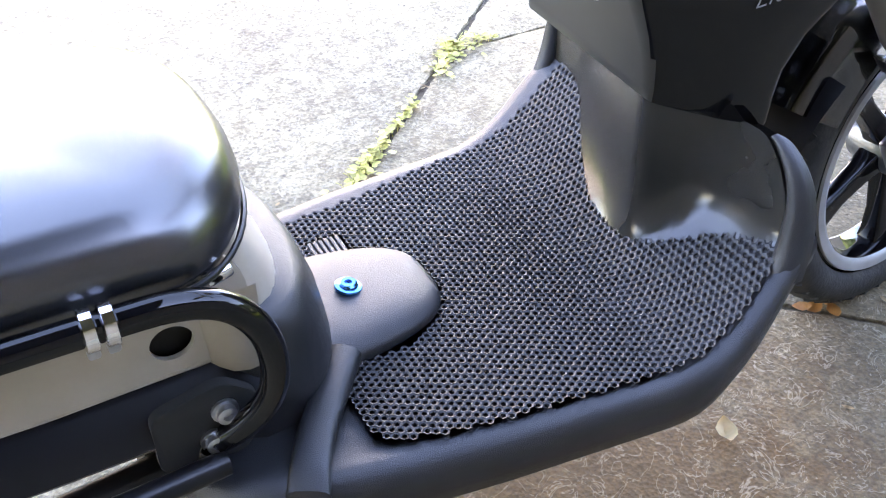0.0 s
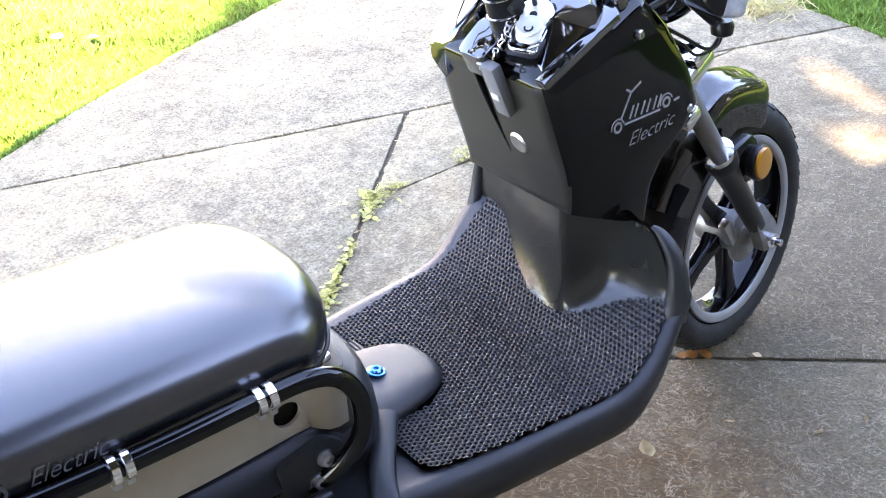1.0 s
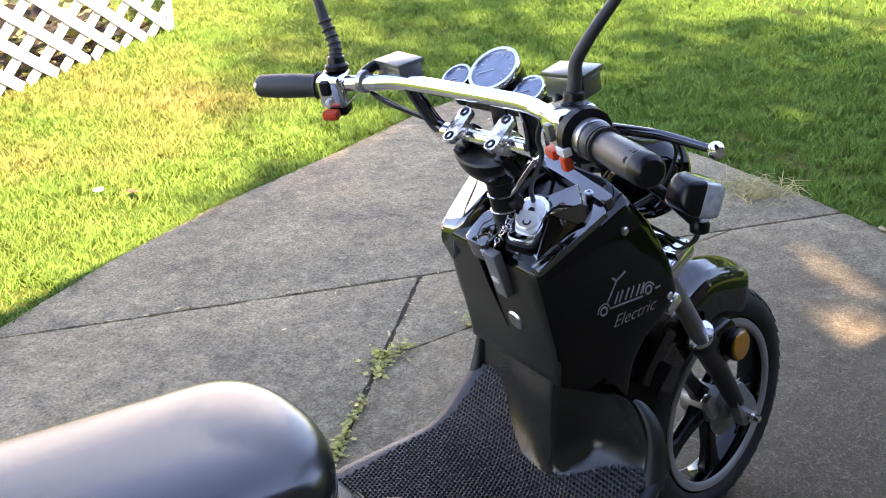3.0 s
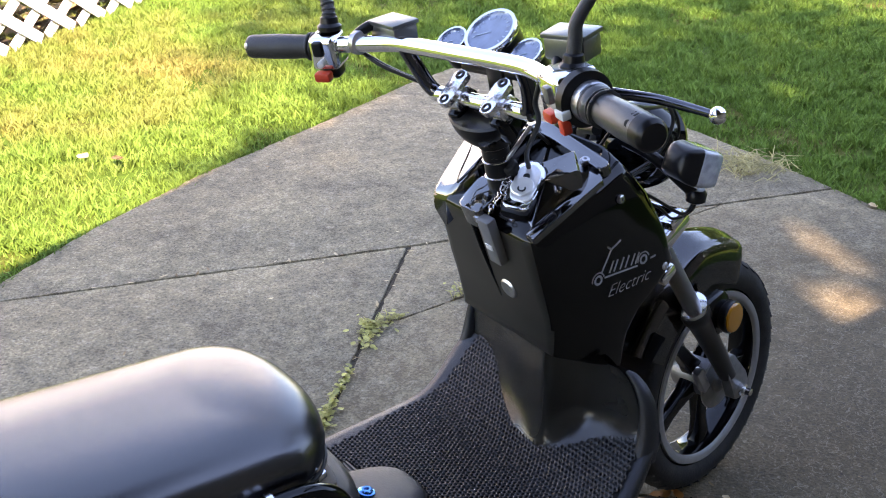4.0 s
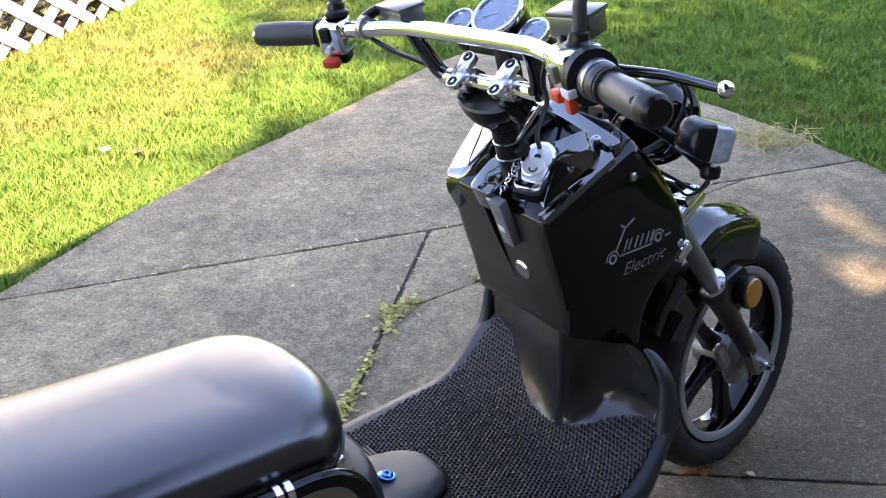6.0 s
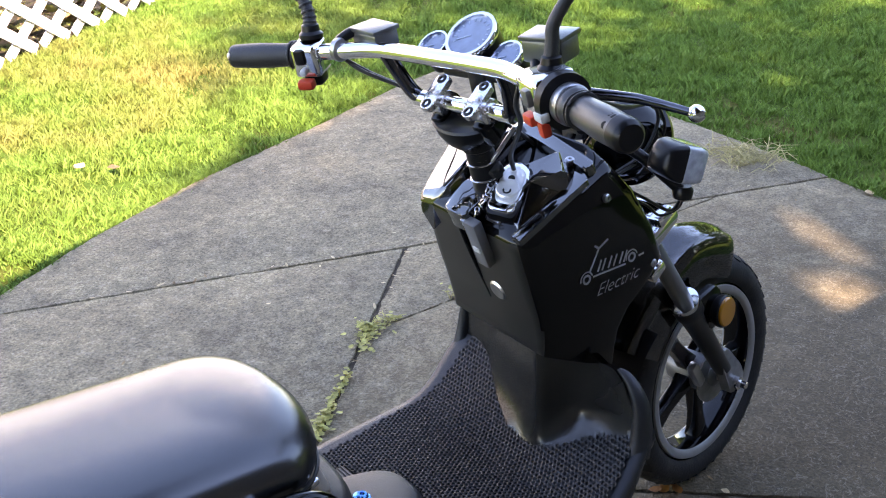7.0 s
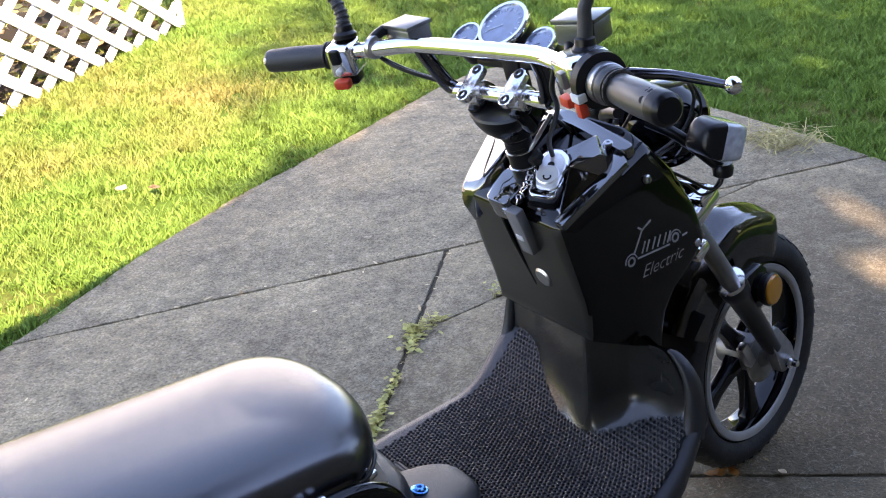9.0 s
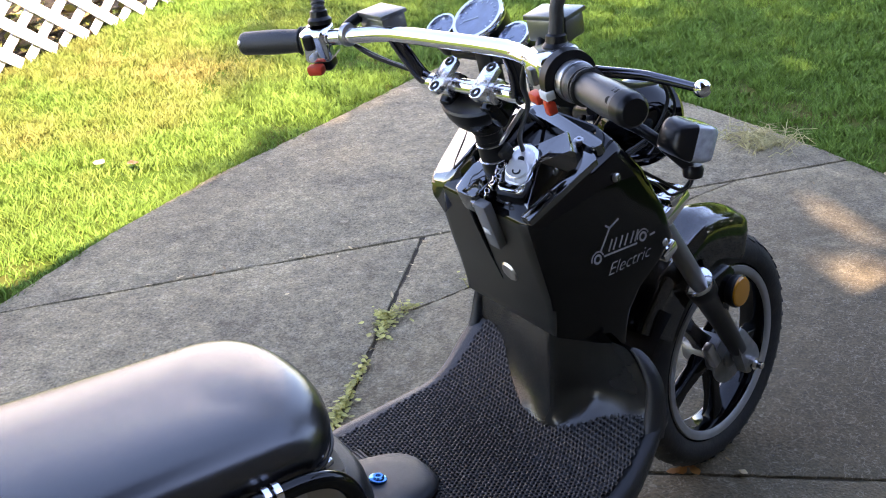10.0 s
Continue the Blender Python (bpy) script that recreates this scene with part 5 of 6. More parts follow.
    mb = frame_of(bc, (0.12, s * 1.0, 0.02), (-0.12, 0, 1))
    block(bm, (0.056, 0.040, 0.028), mb, 0.004)
    box = turned("fluid_box", bm, box_alloy, "silver brake fluid box", parent=bar)
    bm = bmesh.new()
    block(bm, (0.060, 0.044, 0.006), mb @ Matrix.Translation((0, 0, 0.016)), 0.0015)
    turned("box_lid", bm, box_alloy, "", parent=box)
    bm = bmesh.new()
    tube(bm, spline([(-0.625, s * 0.185, 0.936), (-0.612, s * 0.175, 0.952), (-0.598, s * 0.165, 0.960), (-0.588, s * 0.155, 0.952)], 4), 0.0075, 12)
    turned("lever_perch", bm, satin_black, "black lever perch", parent=bar)
    bm = bmesh.new()
    rod(bm, Vector((-0.618, s * 0.172 - 0.005, 0.9395)), Vector((-0.618, s * 0.172 + 0.005, 0.9395)), 0.0165, bevel=0.002)
    turned("bar_band", bm, steel, "", parent=bar)
# brake lever on the throttle side
bm = bmesh.new()
line = spline([(-0.560, -0.190, 0.915), (-0.545, -0.215, 0.912), (-0.530, -0.260, 0.909), (-0.529, -0.300, 0.906), (-0.529, -0.333, 0.903)], 6)
tube(bm, line, [0.0075 - 0.0025 * k / len(line) for k in range(len(line))], 14)
lever = turned("brake_lever", bm, lever_black, "dark chromed brake lever", parent=bar, smooth=60)
bm = bmesh.new()
bmesh.ops.create_uvsphere(bm, u_segments=20, v_segments=12, radius=0.0105, matrix=Matrix.Translation((-0.529, -0.340, 0.903)))
turned("lever_ball", bm, chrome, "chrome ball end", parent=lever)
bm = bmesh.new()
block(bm, (0.04, 0.024, 0.014), frame_of((-0.572, -0.190, 0.918), (0.5, -0.6, 0)), 0.004)
turned("lever_pivot", bm, cast_alloy, "", parent=lever)

# gauges
face_dir = Vector((-0.62, 0, 0.78)).normalized()
for y, r, x, z in ((0.013, 0.038, -0.522, 0.955), (0.080, 0.0235, -0.528, 0.936), (-0.054, 0.0235, -0.528, 0.936)):
    c = Vector((x, y, z))
    bm = bmesh.new()
    lathe(bm, c - face_dir * 0.040, face_dir, [(0, r * 0.5), (0.006, r * 0.86), (0.036, r * 0.96), (0.040, r)], 36)
    gauge = turned("gauge", bm, satin_black, "round instrument gauge with a chrome rim", parent=bar)
    bm = bmesh.new()
    lathe(bm, c, face_dir, [(-0.006, r), (0.001, r * 1.03), (0.004, r * 1.0), (0.004, r * 0.88), (0.000, r * 0.86), (-0.002, r * 0.86)], 40)
    turned("gauge_rim", bm, chrome, "chrome rim", parent=gauge)
    bm = bmesh.new()
    lathe(bm, c, face_dir, [(-0.004, r * 0.86), (0.0006, r * 0.86)], 36)
    turned("gauge_face", bm, gauge_glass, "pale blue gauge face", parent=gauge)
    m = frame_of(c + face_dir * 0.0008, (0, -1, 0), face_dir)
    for k in range(13 if r > 0.03 else 7):
        a = radians(-30 + 240 * k / (12 if r > 0.03 else 6))
        bm = bmesh.new()
        prism(bm, stroke(math.cos(a) * r * 0.62, math.sin(a) * r * 0.62, math.cos(a) * r * 0.74, math.sin(a) * r * 0.74, r * 0.05), m, 0.0005)
        turned("gauge_tick", bm, gauge_mark, parent=gauge, smooth=0)
    bm = bmesh.new()
    prism(bm, stroke(0, 0, math.cos(3.6) * r * 0.6, math.sin(3.6) * r * 0.6, r * 0.05), m, 0.0008)
    turned("gauge_needle", bm, gauge_mark, parent=gauge, smooth=0)
bm = bmesh.new()
block(bm, (0.03, 0.13, 0.012), frame_of((-0.515, 0, 0.905), (1, 0, 0.2)), 0.004)
block(bm, (0.02, 0.03, 0.06), frame_of((-0.520, 0, 0.885), (1, 0, 0.2)), 0.004)
turned("gauge_bracket", bm, satin_black, "", parent=bar)

# headlamp and front indicators
bm = bmesh.new()
lathe(bm, (-0.262, 0, 0.752), (0.92, 0, -0.38), [(0, 0.020), (0.012, 0.045), (0.04, 0.062), (0.075, 0.068), (0.085, 0.066)], 36)
headlamp = turned("headlamp", bm, gloss_black, "black bowl headlamp")
bm = bmesh.new()
lathe(bm, (-0.262, 0, 0.752), (0.92, 0, -0.38), [(0.074, 0.068), (0.084, 0.0725), (0.094, 0.070), (0.094, 0.060), (0.080, 0.058)], 36)
turned("headlamp_rim", bm, gloss_black, "black rim", parent=headlamp)
bm = bmesh.new()
lathe(bm, (-0.262, 0, 0.752), (0.92, 0, -0.38), [(0.082, 0.061), (0.092, 0.050), (0.097, 0.030), (0.099, 0.004)], 36)
turned("headlamp_lens", bm, lens_clear, "clear lens", parent=headlamp)
for s in (-1, 1):
    m = frame_of((-0.266, s * 0.116, 0.752), (0.93, s * 0.12, -0.28)) @ Matrix.Scale(0.88, 4)
    bm = bmesh.new()
    rings = []
    for t, w, h in ((-0.038, 0.018, 0.014), (-0.032, 0.027, 0.022), (-0.022, 0.033, 0.028), (-0.010, 0.036, 0.031), (-0.004, 0.0364, 0.0314)):
        rings.append([m @ Vector((t, y, z)) for y, z in rounded([(-w, -h), (w, -h), (w * 0.9, h), (-w * 0.9, h)], 0.010, 4)])
    loft(bm, rings)
    ind = fixed("indicator", bm, satin_black, "black front indicator with a clear lens", smooth=50)
    bm = bmesh.new()
    rings = []
    for t, w, h in ((-0.004, 0.0370, 0.0320), (0.026, 0.0362, 0.0312), (0.040, 0.034, 0.029), (0.048, 0.027, 0.023), (0.050, 0.015, 0.012)):
        rings.append([m @ Vector((t, y, z)) for y, z in rounded([(-w, -h), (w, -h), (w * 0.9, h), (-w * 0.9, h)], 0.010, 4)])
    loft(bm, rings)
    fixed("indicator_lens", bm, lens_clear, "clear plastic lens", parent=ind, smooth=50)
    bm = bmesh.new()
    tube(bm, spline([(-0.31, s * 0.03, 0.77), (-0.295, s * 0.075, 0.755), (-0.262, s * 0.11, 0.715), (-0.250, s * 0.122, 0.700)], 5), 0.009, 12)
    lathe(bm, (-0.250, s * 0.122, 0.688), (0, 0, 1), [(0, 0.008), (0.004, 0.015), (0.016, 0.016), (0.022, 0.012)], 16)
    fixed("indicator_stalk", bm, satin_black, "", parent=ind, smooth=50)

# cables
random.seed(4)
def cable(pts, r=0.0028, mat=None, name="cable", move=True):
    bm = bmesh.new()
    tube(bm, spline(pts, 9), r, 8)
    return (turned if move else fixed)(name, bm, mat or cable_black, smooth=80)


cable([(-0.600, -0.215, 0.925), (-0.540, -0.225, 0.880), (-0.420, -0.150, 0.850), (-0.340, -0.06, 0.800), (-0.33, -0.01, 0.74)])
cable([(-0.590, -0.200, 0.925), (-0.470, -0.190, 0.875), (-0.330, -0.130, 0.835), (-0.250, -0.085, 0.810), (-0.215, -0.070, 0.770), (-0.240, -0.060, 0.725), (-0.30, -0.04, 0.70)])
cable([(-0.580, -0.195, 0.925), (-0.450, -0.170, 0.865), (-0.310, -0.110, 0.825), (-0.225, -0.075, 0.800), (-0.190, -0.065, 0.750), (-0.220, -0.055, 0.715), (-0.28, -0.03, 0.69)], 0.0024)
cable([(-0.605, 0.190, 0.925), (-0.565, 0.150, 0.890), (-0.500, 0.080, 0.850), (-0.430, 0.03, 0.80), (-0.38, 0.0, 0.74)])
cable([(-0.600, 0.205, 0.930), (-0.590, 0.165, 0.905), (-0.560, 0.110, 0.880), (-0.520, 0.045, 0.850), (-0.50, 0.03, 0.79)])
cable([(-0.36, -0.085, 0.735), (-0.31, -0.105, 0.700), (-0.265, -0.115, 0.672), (-0.235, -0.110, 0.690), (-0.245, -0.115, 0.705)], 0.0026, move=False)
cable([(-0.36, -0.075, 0.720), (-0.30, -0.095, 0.685), (-0.270, -0.10, 0.660), (-0.25, -0.118, 0.675), (-0.248, -0.12, 0.700)], 0.0022, move=False)
cable([(-0.615, -0.150, 0.930), (-0.600, -0.130, 0.900), (-0.560, -0.100, 0.860), (-0.520, -0.045, 0.80), (-0.50, -0.03, 0.77)], 0.0035)
cable([(-0.50, -0.035, 0.83), (-0.53, -0.02, 0.79), (-0.52, 0.012, 0.765), (-0.49, 0.02, 0.755)], 0.0030, steel, "lock_chain")

# ---- front wheel, fork, mudguard ----
HUB = Vector((0, 0, 0.226))


def wheel(center, turn, parts_parent, steer=True, lugs=46):
    mk = turned if steer else fixed
    Y = Vector((0, 1, 0))
    bm = bmesh.new()
    prof = []
    for k in range(25):
        a = radians(-128 + 256 * k / 24)
        prof.append((math.sin(a) * 0.036, 0.192 + 0.0335 * math.cos(a)))
    lathe(bm, center, Y, prof, 72, caps=False)
    tyre = mk("tyre", bm, tyre_rubber, "black rubber tyre", smooth=60)
    bm = bmesh.new()
    for k in range(lugs):
        a = 2 * math.pi * k / lugs
        for s in (-1, 1):
            n = Vector((math.cos(a + s * 0.03), 0, math.sin(a + s * 0.03)))
            m = frame_of(center + n * 0.2185 + Vector((0, s * 0.0195, 0)), n.cross(Y), (n * 0.85 + Vector((0, s * 0.5, 0))))
            block(bm, (0.017, 0.018, 0.0045), m @ pose(0, 0, 0, 0, 0, 25 * s), 0.0, 1)
    mk("tread", bm, tyre_rubber, "", parent=tyre, smooth=0)
    bm = bmesh.new()
    lathe(bm, center, Y, [(-0.026, 0.172), (-0.030, 0.166), (-0.026, 0.150), (-0.012, 0.146), (0.012, 0.146), (0.026, 0.150), (0.030, 0.166), (0.026, 0.172)], 72, caps=False)
    rim = mk("rim", bm, gloss_black, "black cast wheel rim", smooth=40)
    for s in (-1, 1):
        bm = bmesh.new()
        lathe(bm, center, Y * s, [(0.0268, 0.1505), (0.0300, 0.1515), (0.0325, 0.158), (0.0320, 0.1665), (0.0285, 0.168)], 72, caps=False)
        mk("rim_stripe", bm, rim_white, "pale grey painted rim stripe", parent=rim, smooth=60)
    bm = bmesh.new()
    lathe(bm, center, Y, [(-0.040, 0.012), (-0.038, 0.030), (-0.020, 0.036), (0.020, 0.036), (0.038, 0.030), (0.040, 0.012)], 32)
    hub = mk("hub", bm, cast_alloy, "grey alloy hub")
    for k in range(5):
        a = turn + 2 * math.pi * k / 5
        n = Vector((math.cos(a), 0, math.sin(a)))
        t = n.cross(Y)
        rings = []
        for r, w, th in ((0.026, 0.017, 0.016), (0.060, 0.013, 0.013), (0.100, 0.012, 0.012), (0.135, 0.016, 0.014), (0.152, 0.024, 0.016)):
            rings.append([center + n * r + t * x + Y * y for x, y in rounded([(-w, -th), (w, -th), (w, th), (-w, th)], 0.005, 3)])
        bm = bmesh.new()
        loft(bm, rings)
        mk("spoke", bm, gloss_black, "black cast spoke", parent=rim, smooth=40)
    return rim, hub


rim, hub = wheel(HUB, 1.05, scooter)
bm = bmesh.new()
lathe(bm, HUB + Vector((0, -0.041, 0)), (0, -1, 0), [(0, 0.052), (0.004, 0.052), (0.005, 0.049), (0.005, 0.022), (0.010, 0.020), (0.014, 0.014)], 36)
turned("brake_disc", bm, disc_grey, "dull alloy hub plate", parent=hub)
bm = bmesh.new()
block(bm, (0.055, 0.016, 0.020), frame_of(HUB + Vector((-0.07, -0.052, 0.035)), (0.5, 0, -0.86)), 0.004)
turned("torque_arm", bm, steel, "", parent=hub)
for s in (-1, 1):
    y = s * 0.074
    up = Vector((-0.246, y, 0.586))
    mid = Vector((-0.138, y, 0.430))
    low = Vector((0.004, y, 0.226))
    bm = bmesh.new()
    rod(bm, up + (up - mid) * 0.25, mid, 0.0155, seg=22)
    fork = turned("fork_tube", bm, fork_grey, "grey fork tube")
    d = (low - mid).normalized()
    bm = bmesh.new()
    lathe(bm, mid - d * 0.012, d, [(0, 0.019), (0.003, 0.0255), (0.014, 0.0265), (0.030, 0.0255), (0.038, 0.022), (0.12, 0.0185), ((low - mid).length - 0.03, 0.0165)], 28)
    slider = turned("fork_slider", bm, slider_grey, "dark grey fork slider", parent=fork, smooth=50)
    bm = bmesh.new()
    lathe(bm, mid - d * 0.018, d, [(0, 0.020), (0.001, 0.0268), (0.009, 0.0272), (0.011, 0.0262)], 28)
    turned("chrome_ring", bm, chrome, "chrome ring", parent=fork)
    bm = bmesh.new()
    m = frame_of(mid + Vector((0.052, s * 0.004, -0.012)), (0.55, 0, -0.83), (0, s, 0))
    prism(bm, rounded([(-0.045, -0.025), (0.040, -0.032), (0.045, 0.018), (-0.020, 0.030)], 0.012), m, 0.016, 0.004)
    turned("fork_bracket", bm, gloss_black, "glossy black fork guard", parent=fork)
    rc = mid + Vector((0.066, s * 0.028, -0.027))
    bm = bmesh.new()
    lathe(bm, rc, (0.05, s, 0.03), [(-0.012, 0.024), (0.0, 0.029), (0.006, 0.029), (0.008, 0.027)], 32)
    refl = turned("reflector_cup", bm, satin_black, "", parent=fork)
    bm = bmesh.new()
    lathe(bm, rc, (0.05, s, 0.03), [(0.006, 0.0262), (0.0105, 0.0262), (0.0125, 0.024), (0.0135, 0.012), (0.0137, 0.002)], 32)
    turned("reflector", bm, amber, "round amber reflector", parent=refl)
    bm = bmesh.new()
    prism(bm, rounded([(-0.075, -0.014), (0.030, -0.020), (0.034, 0.026), (0.0, 0.030), (-0.075, 0.012)], 0.010), frame_of(low + Vector((-0.008, s * 0.002, 0.012)), (0.46, 0, -0.88), (0, s, 0)) @ Matrix.Translation((0, 0, -0.008)), 0.020, 0.004)
    turned("fork_end", bm, disc_grey, "cast alloy fork end", parent=fork)
    bm = bmesh.new()
    lathe(bm, low + Vector((0.000, s * 0.010, -0.002)), (0, s, 0), [(0, 0.017), (0.003, 0.017), (0.003, 0.012), (0.013, 0.012), (0.014, 0.007), (0.026, 0.0065), (0.027, 0.005)], 6 * 3)
    turned("axle_nut", bm, chrome, "bright axle nut", parent=fork)
bm = bmesh.new()
rod(bm, HUB + Vector((0.0, -0.10, 0.0)), HUB + Vector((0.0, 0.10, 0.0)), 0.007)
turned("axle", bm, steel, "", parent=hub)
bm = bmesh.new()
block(bm, (0.10, 0.20, 0.030), frame_of((-0.245, 0, 0.602), (0.88, 0, 0.46)), 0.008)
turned("fork_crown", bm, chrome, "chrome fork crown", smooth=40)
for x, z in ((-0.262, 0.640), (-0.280, 0.556)):
    bm = bmesh.new()
    block(bm, (0.036, 0.030, 0.020), frame_of((x, -0.104, z), (0.88, 0, 0.46)), 0.005)
    turned("crown_bolt", bm, chrome, "bright fork crown bolt")

# mudguard: an arched sheet with skirts, rising to the rear
rows = []
for i in range(25):
    a = radians(67 + 82 * i / 24)
    R = 0.246 + 0.064 * max(0.0, min(1.0, (math.degrees(a) - 60) / 45)) ** 1.2
    n = Vector((math.cos(a), 0, math.sin(a)))
    w = 0.055 * min(1.0, 0.45 + i / 7)
    sk = 0.070 * min(1.0, 0.15 + i / 6)
    row_ = []
    for k in range(17):
        u = -1 + 2 * k / 16
        yy = w * math.copysign(min(1.0, abs(u) * 1.45) ** 0.8, u)
        drop = sk * max(0.0, (abs(u) - 0.55) / 0.45) ** 1.1 + 0.016 * abs(u) ** 2
        ridge = 0.008 * max(0.0, 1 - abs(u) / 0.3)
        row_.append(HUB + n * (R - drop + ridge) + Vector((0, yy, 0)))
    rows.append(row_)
bm = bmesh.new()
loft(bm, rows, caps=False, closed=False)
bmesh.ops.solidify(bm, geom=bm.faces[:], thickness=0.003)
turned("front_mudguard", bm, trim_black, "glossy black front mudguard", smooth=50)
# inner guard and struts in the wheel well, coloured near black for its shade
bm = bmesh.new()
for s in (-1, 1):
    tube(bm, [(-0.40, s * 0.045, 0.50), (-0.345, s * 0.045, 0.45), (-0.365, s * 0.045, 0.33)], 0.010, 12)
fixed("front_frame", bm, black_hole, "black frame tubes")
bm = bmesh.new()
rows = []
for i in range(13):
    a = radians(138 + 46 * i / 12)
    n = Vector((math.cos(a), 0, math.sin(a)))
    rows.append([HUB + n * 0.285 + Vector((0, -0.06 + 0.12 * k / 6, 0)) for k in range(7)])
loft(bm, rows, caps=False, closed=False)
bmesh.ops.solidify(bm, geom=bm.faces[:], thickness=0.004)
fixed("splash_guard", bm, black_hole, "black inner splash guard")

# ---- seat, frame and side panels ----
NOSE, TAIL, WIDE = -0.852, -1.70, 0.150


def seat_half(u, n=2.0):
    """Half the seat's width, u metres behind its nose."""
    w = WIDE + 0.010 * max(0.0, min(1.0, (u - 0.1) / 0.5))
    front = max(0.0, 1 - max(0.0, 1 - u / 0.095) ** n) ** (1 / n)
    rear = math.sqrt(max(0.0, 1 - max(0.0, 1 - (NOSE - TAIL - u) / 0.16) ** 2))
    return w * front * rear


us = [0.095 * (1 - math.cos(math.pi / 2 * k / 12)) for k in range(13)] + [0.12 + 0.5 * k / 12 for k in range(13)] + [0.848 - 0.16 * (1 - math.sin(math.pi / 2 * k / 10)) for k in range(1, 11)]
plan = [(NOSE - u, -seat_half(u)) for u in us] + [(NOSE - u, seat_half(u, 2.5) * 1.05) for u in us[-2:0:-1]]
rings = []
for inset, z in ((0.030, 0.000), (0.014, 0.001), (0.006, 0.005), (0.001, 0.018), (0.000, 0.032), (0.003, 0.046), (0.009, 0.058), (0.018, 0.067), (0.030, 0.0735), (0.046, 0.0785), (0.066, 0.082), (0.090, 0.0845), (0.115, 0.0858)):
    ky = 1 - inset / WIDE
    ring = []
    for x, y in plan:
        back = NOSE - x
        half_len = (NOSE - TAIL) / 2
        mid = (NOSE + TAIL) / 2
        xx = mid + (x - mid) * (1 - inset / half_len)
        rise = 0.493 + 0.045 * max(0.0, back - 0.05) + 0.04 * max(0.0, (back - 0.6) / 0.25) ** 2 * (z / 0.085)
        ring.append(Vector((xx, y * ky, rise + z)))
    rings.append(ring)
bm = bmesh.new()
vs = loft(bm, rings, caps=False)
bm.faces.new(vs[0][::-1])
half_n = len(us)
top_ring = vs[-1]
other = lambda k: top_ring[(2 * half_n - 2 - k) % len(top_ring)]
for k in range(half_n - 1):
    quad = [top_ring[k], top_ring[k + 1], other(k + 1), other(k)]
    bm.faces.new([v for i, v in enumerate(quad) if v not in quad[:i]])
seat = fixed("seat", bm, vinyl, "smooth black vinyl seat", smooth=80)
bm = bmesh.new()
tube(bm, [Vector((x, y * 0.985, 0.499 + 0.045 * max(0.0, NOSE - x - 0.05))) for x, y in plan[:28]], 0.0028, 8)
fixed("seat_piping", bm, satin_black, "", parent=seat)
m = frame_of((-1.235, -0.1510, 0.5330), (1, 0.012, -0.045), (0, -1, 0.10))
lettering("Electric", 0.026, m @ Matrix.Translation((0.033, 0, 0.008)), seat_print, seat, "lettering")
for k in range(5):
    bm = bmesh.new()
    prism(bm, stroke(-0.120 + 0.015 * k, -0.001, -0.116 + 0.015 * k, 0.014, 0.005), m @ Matrix.Translation((0, 0, 0.008)), 0.001)
    fixed("emblem_bar", bm, seat_print, parent=seat, smooth=0)
bm = bmesh.new()
prism(bm, arc_band(0.006, 0.0095, -0.034, 0.007), m @ Matrix.Translation((0, 0, 0.008)), 0.001)
fixed("emblem_wheel", bm, seat_print, parent=seat, smooth=0)
bm = bmesh.new()
block(bm, (0.70, 0.22, 0.035), pose(-1.26, 0, 0.492, 0, 2.4, 0), 0.008)
fixed("seat_base", bm, satin_black, "black seat pan")
bm = bmesh.new()
block(bm, (0.022, 0.010, 0.010), frame_of((-0.905, -0.130, 0.494), (1, 0.2, 0.1)), 0.003)
block(bm, (0.022, 0.010, 0.010), frame_of((-0.93, -0.132, 0.490), (1, 0.2, 0.3)), 0.003)
fixed("seat_hinge", bm, chrome, "small bright hinge below the seat")

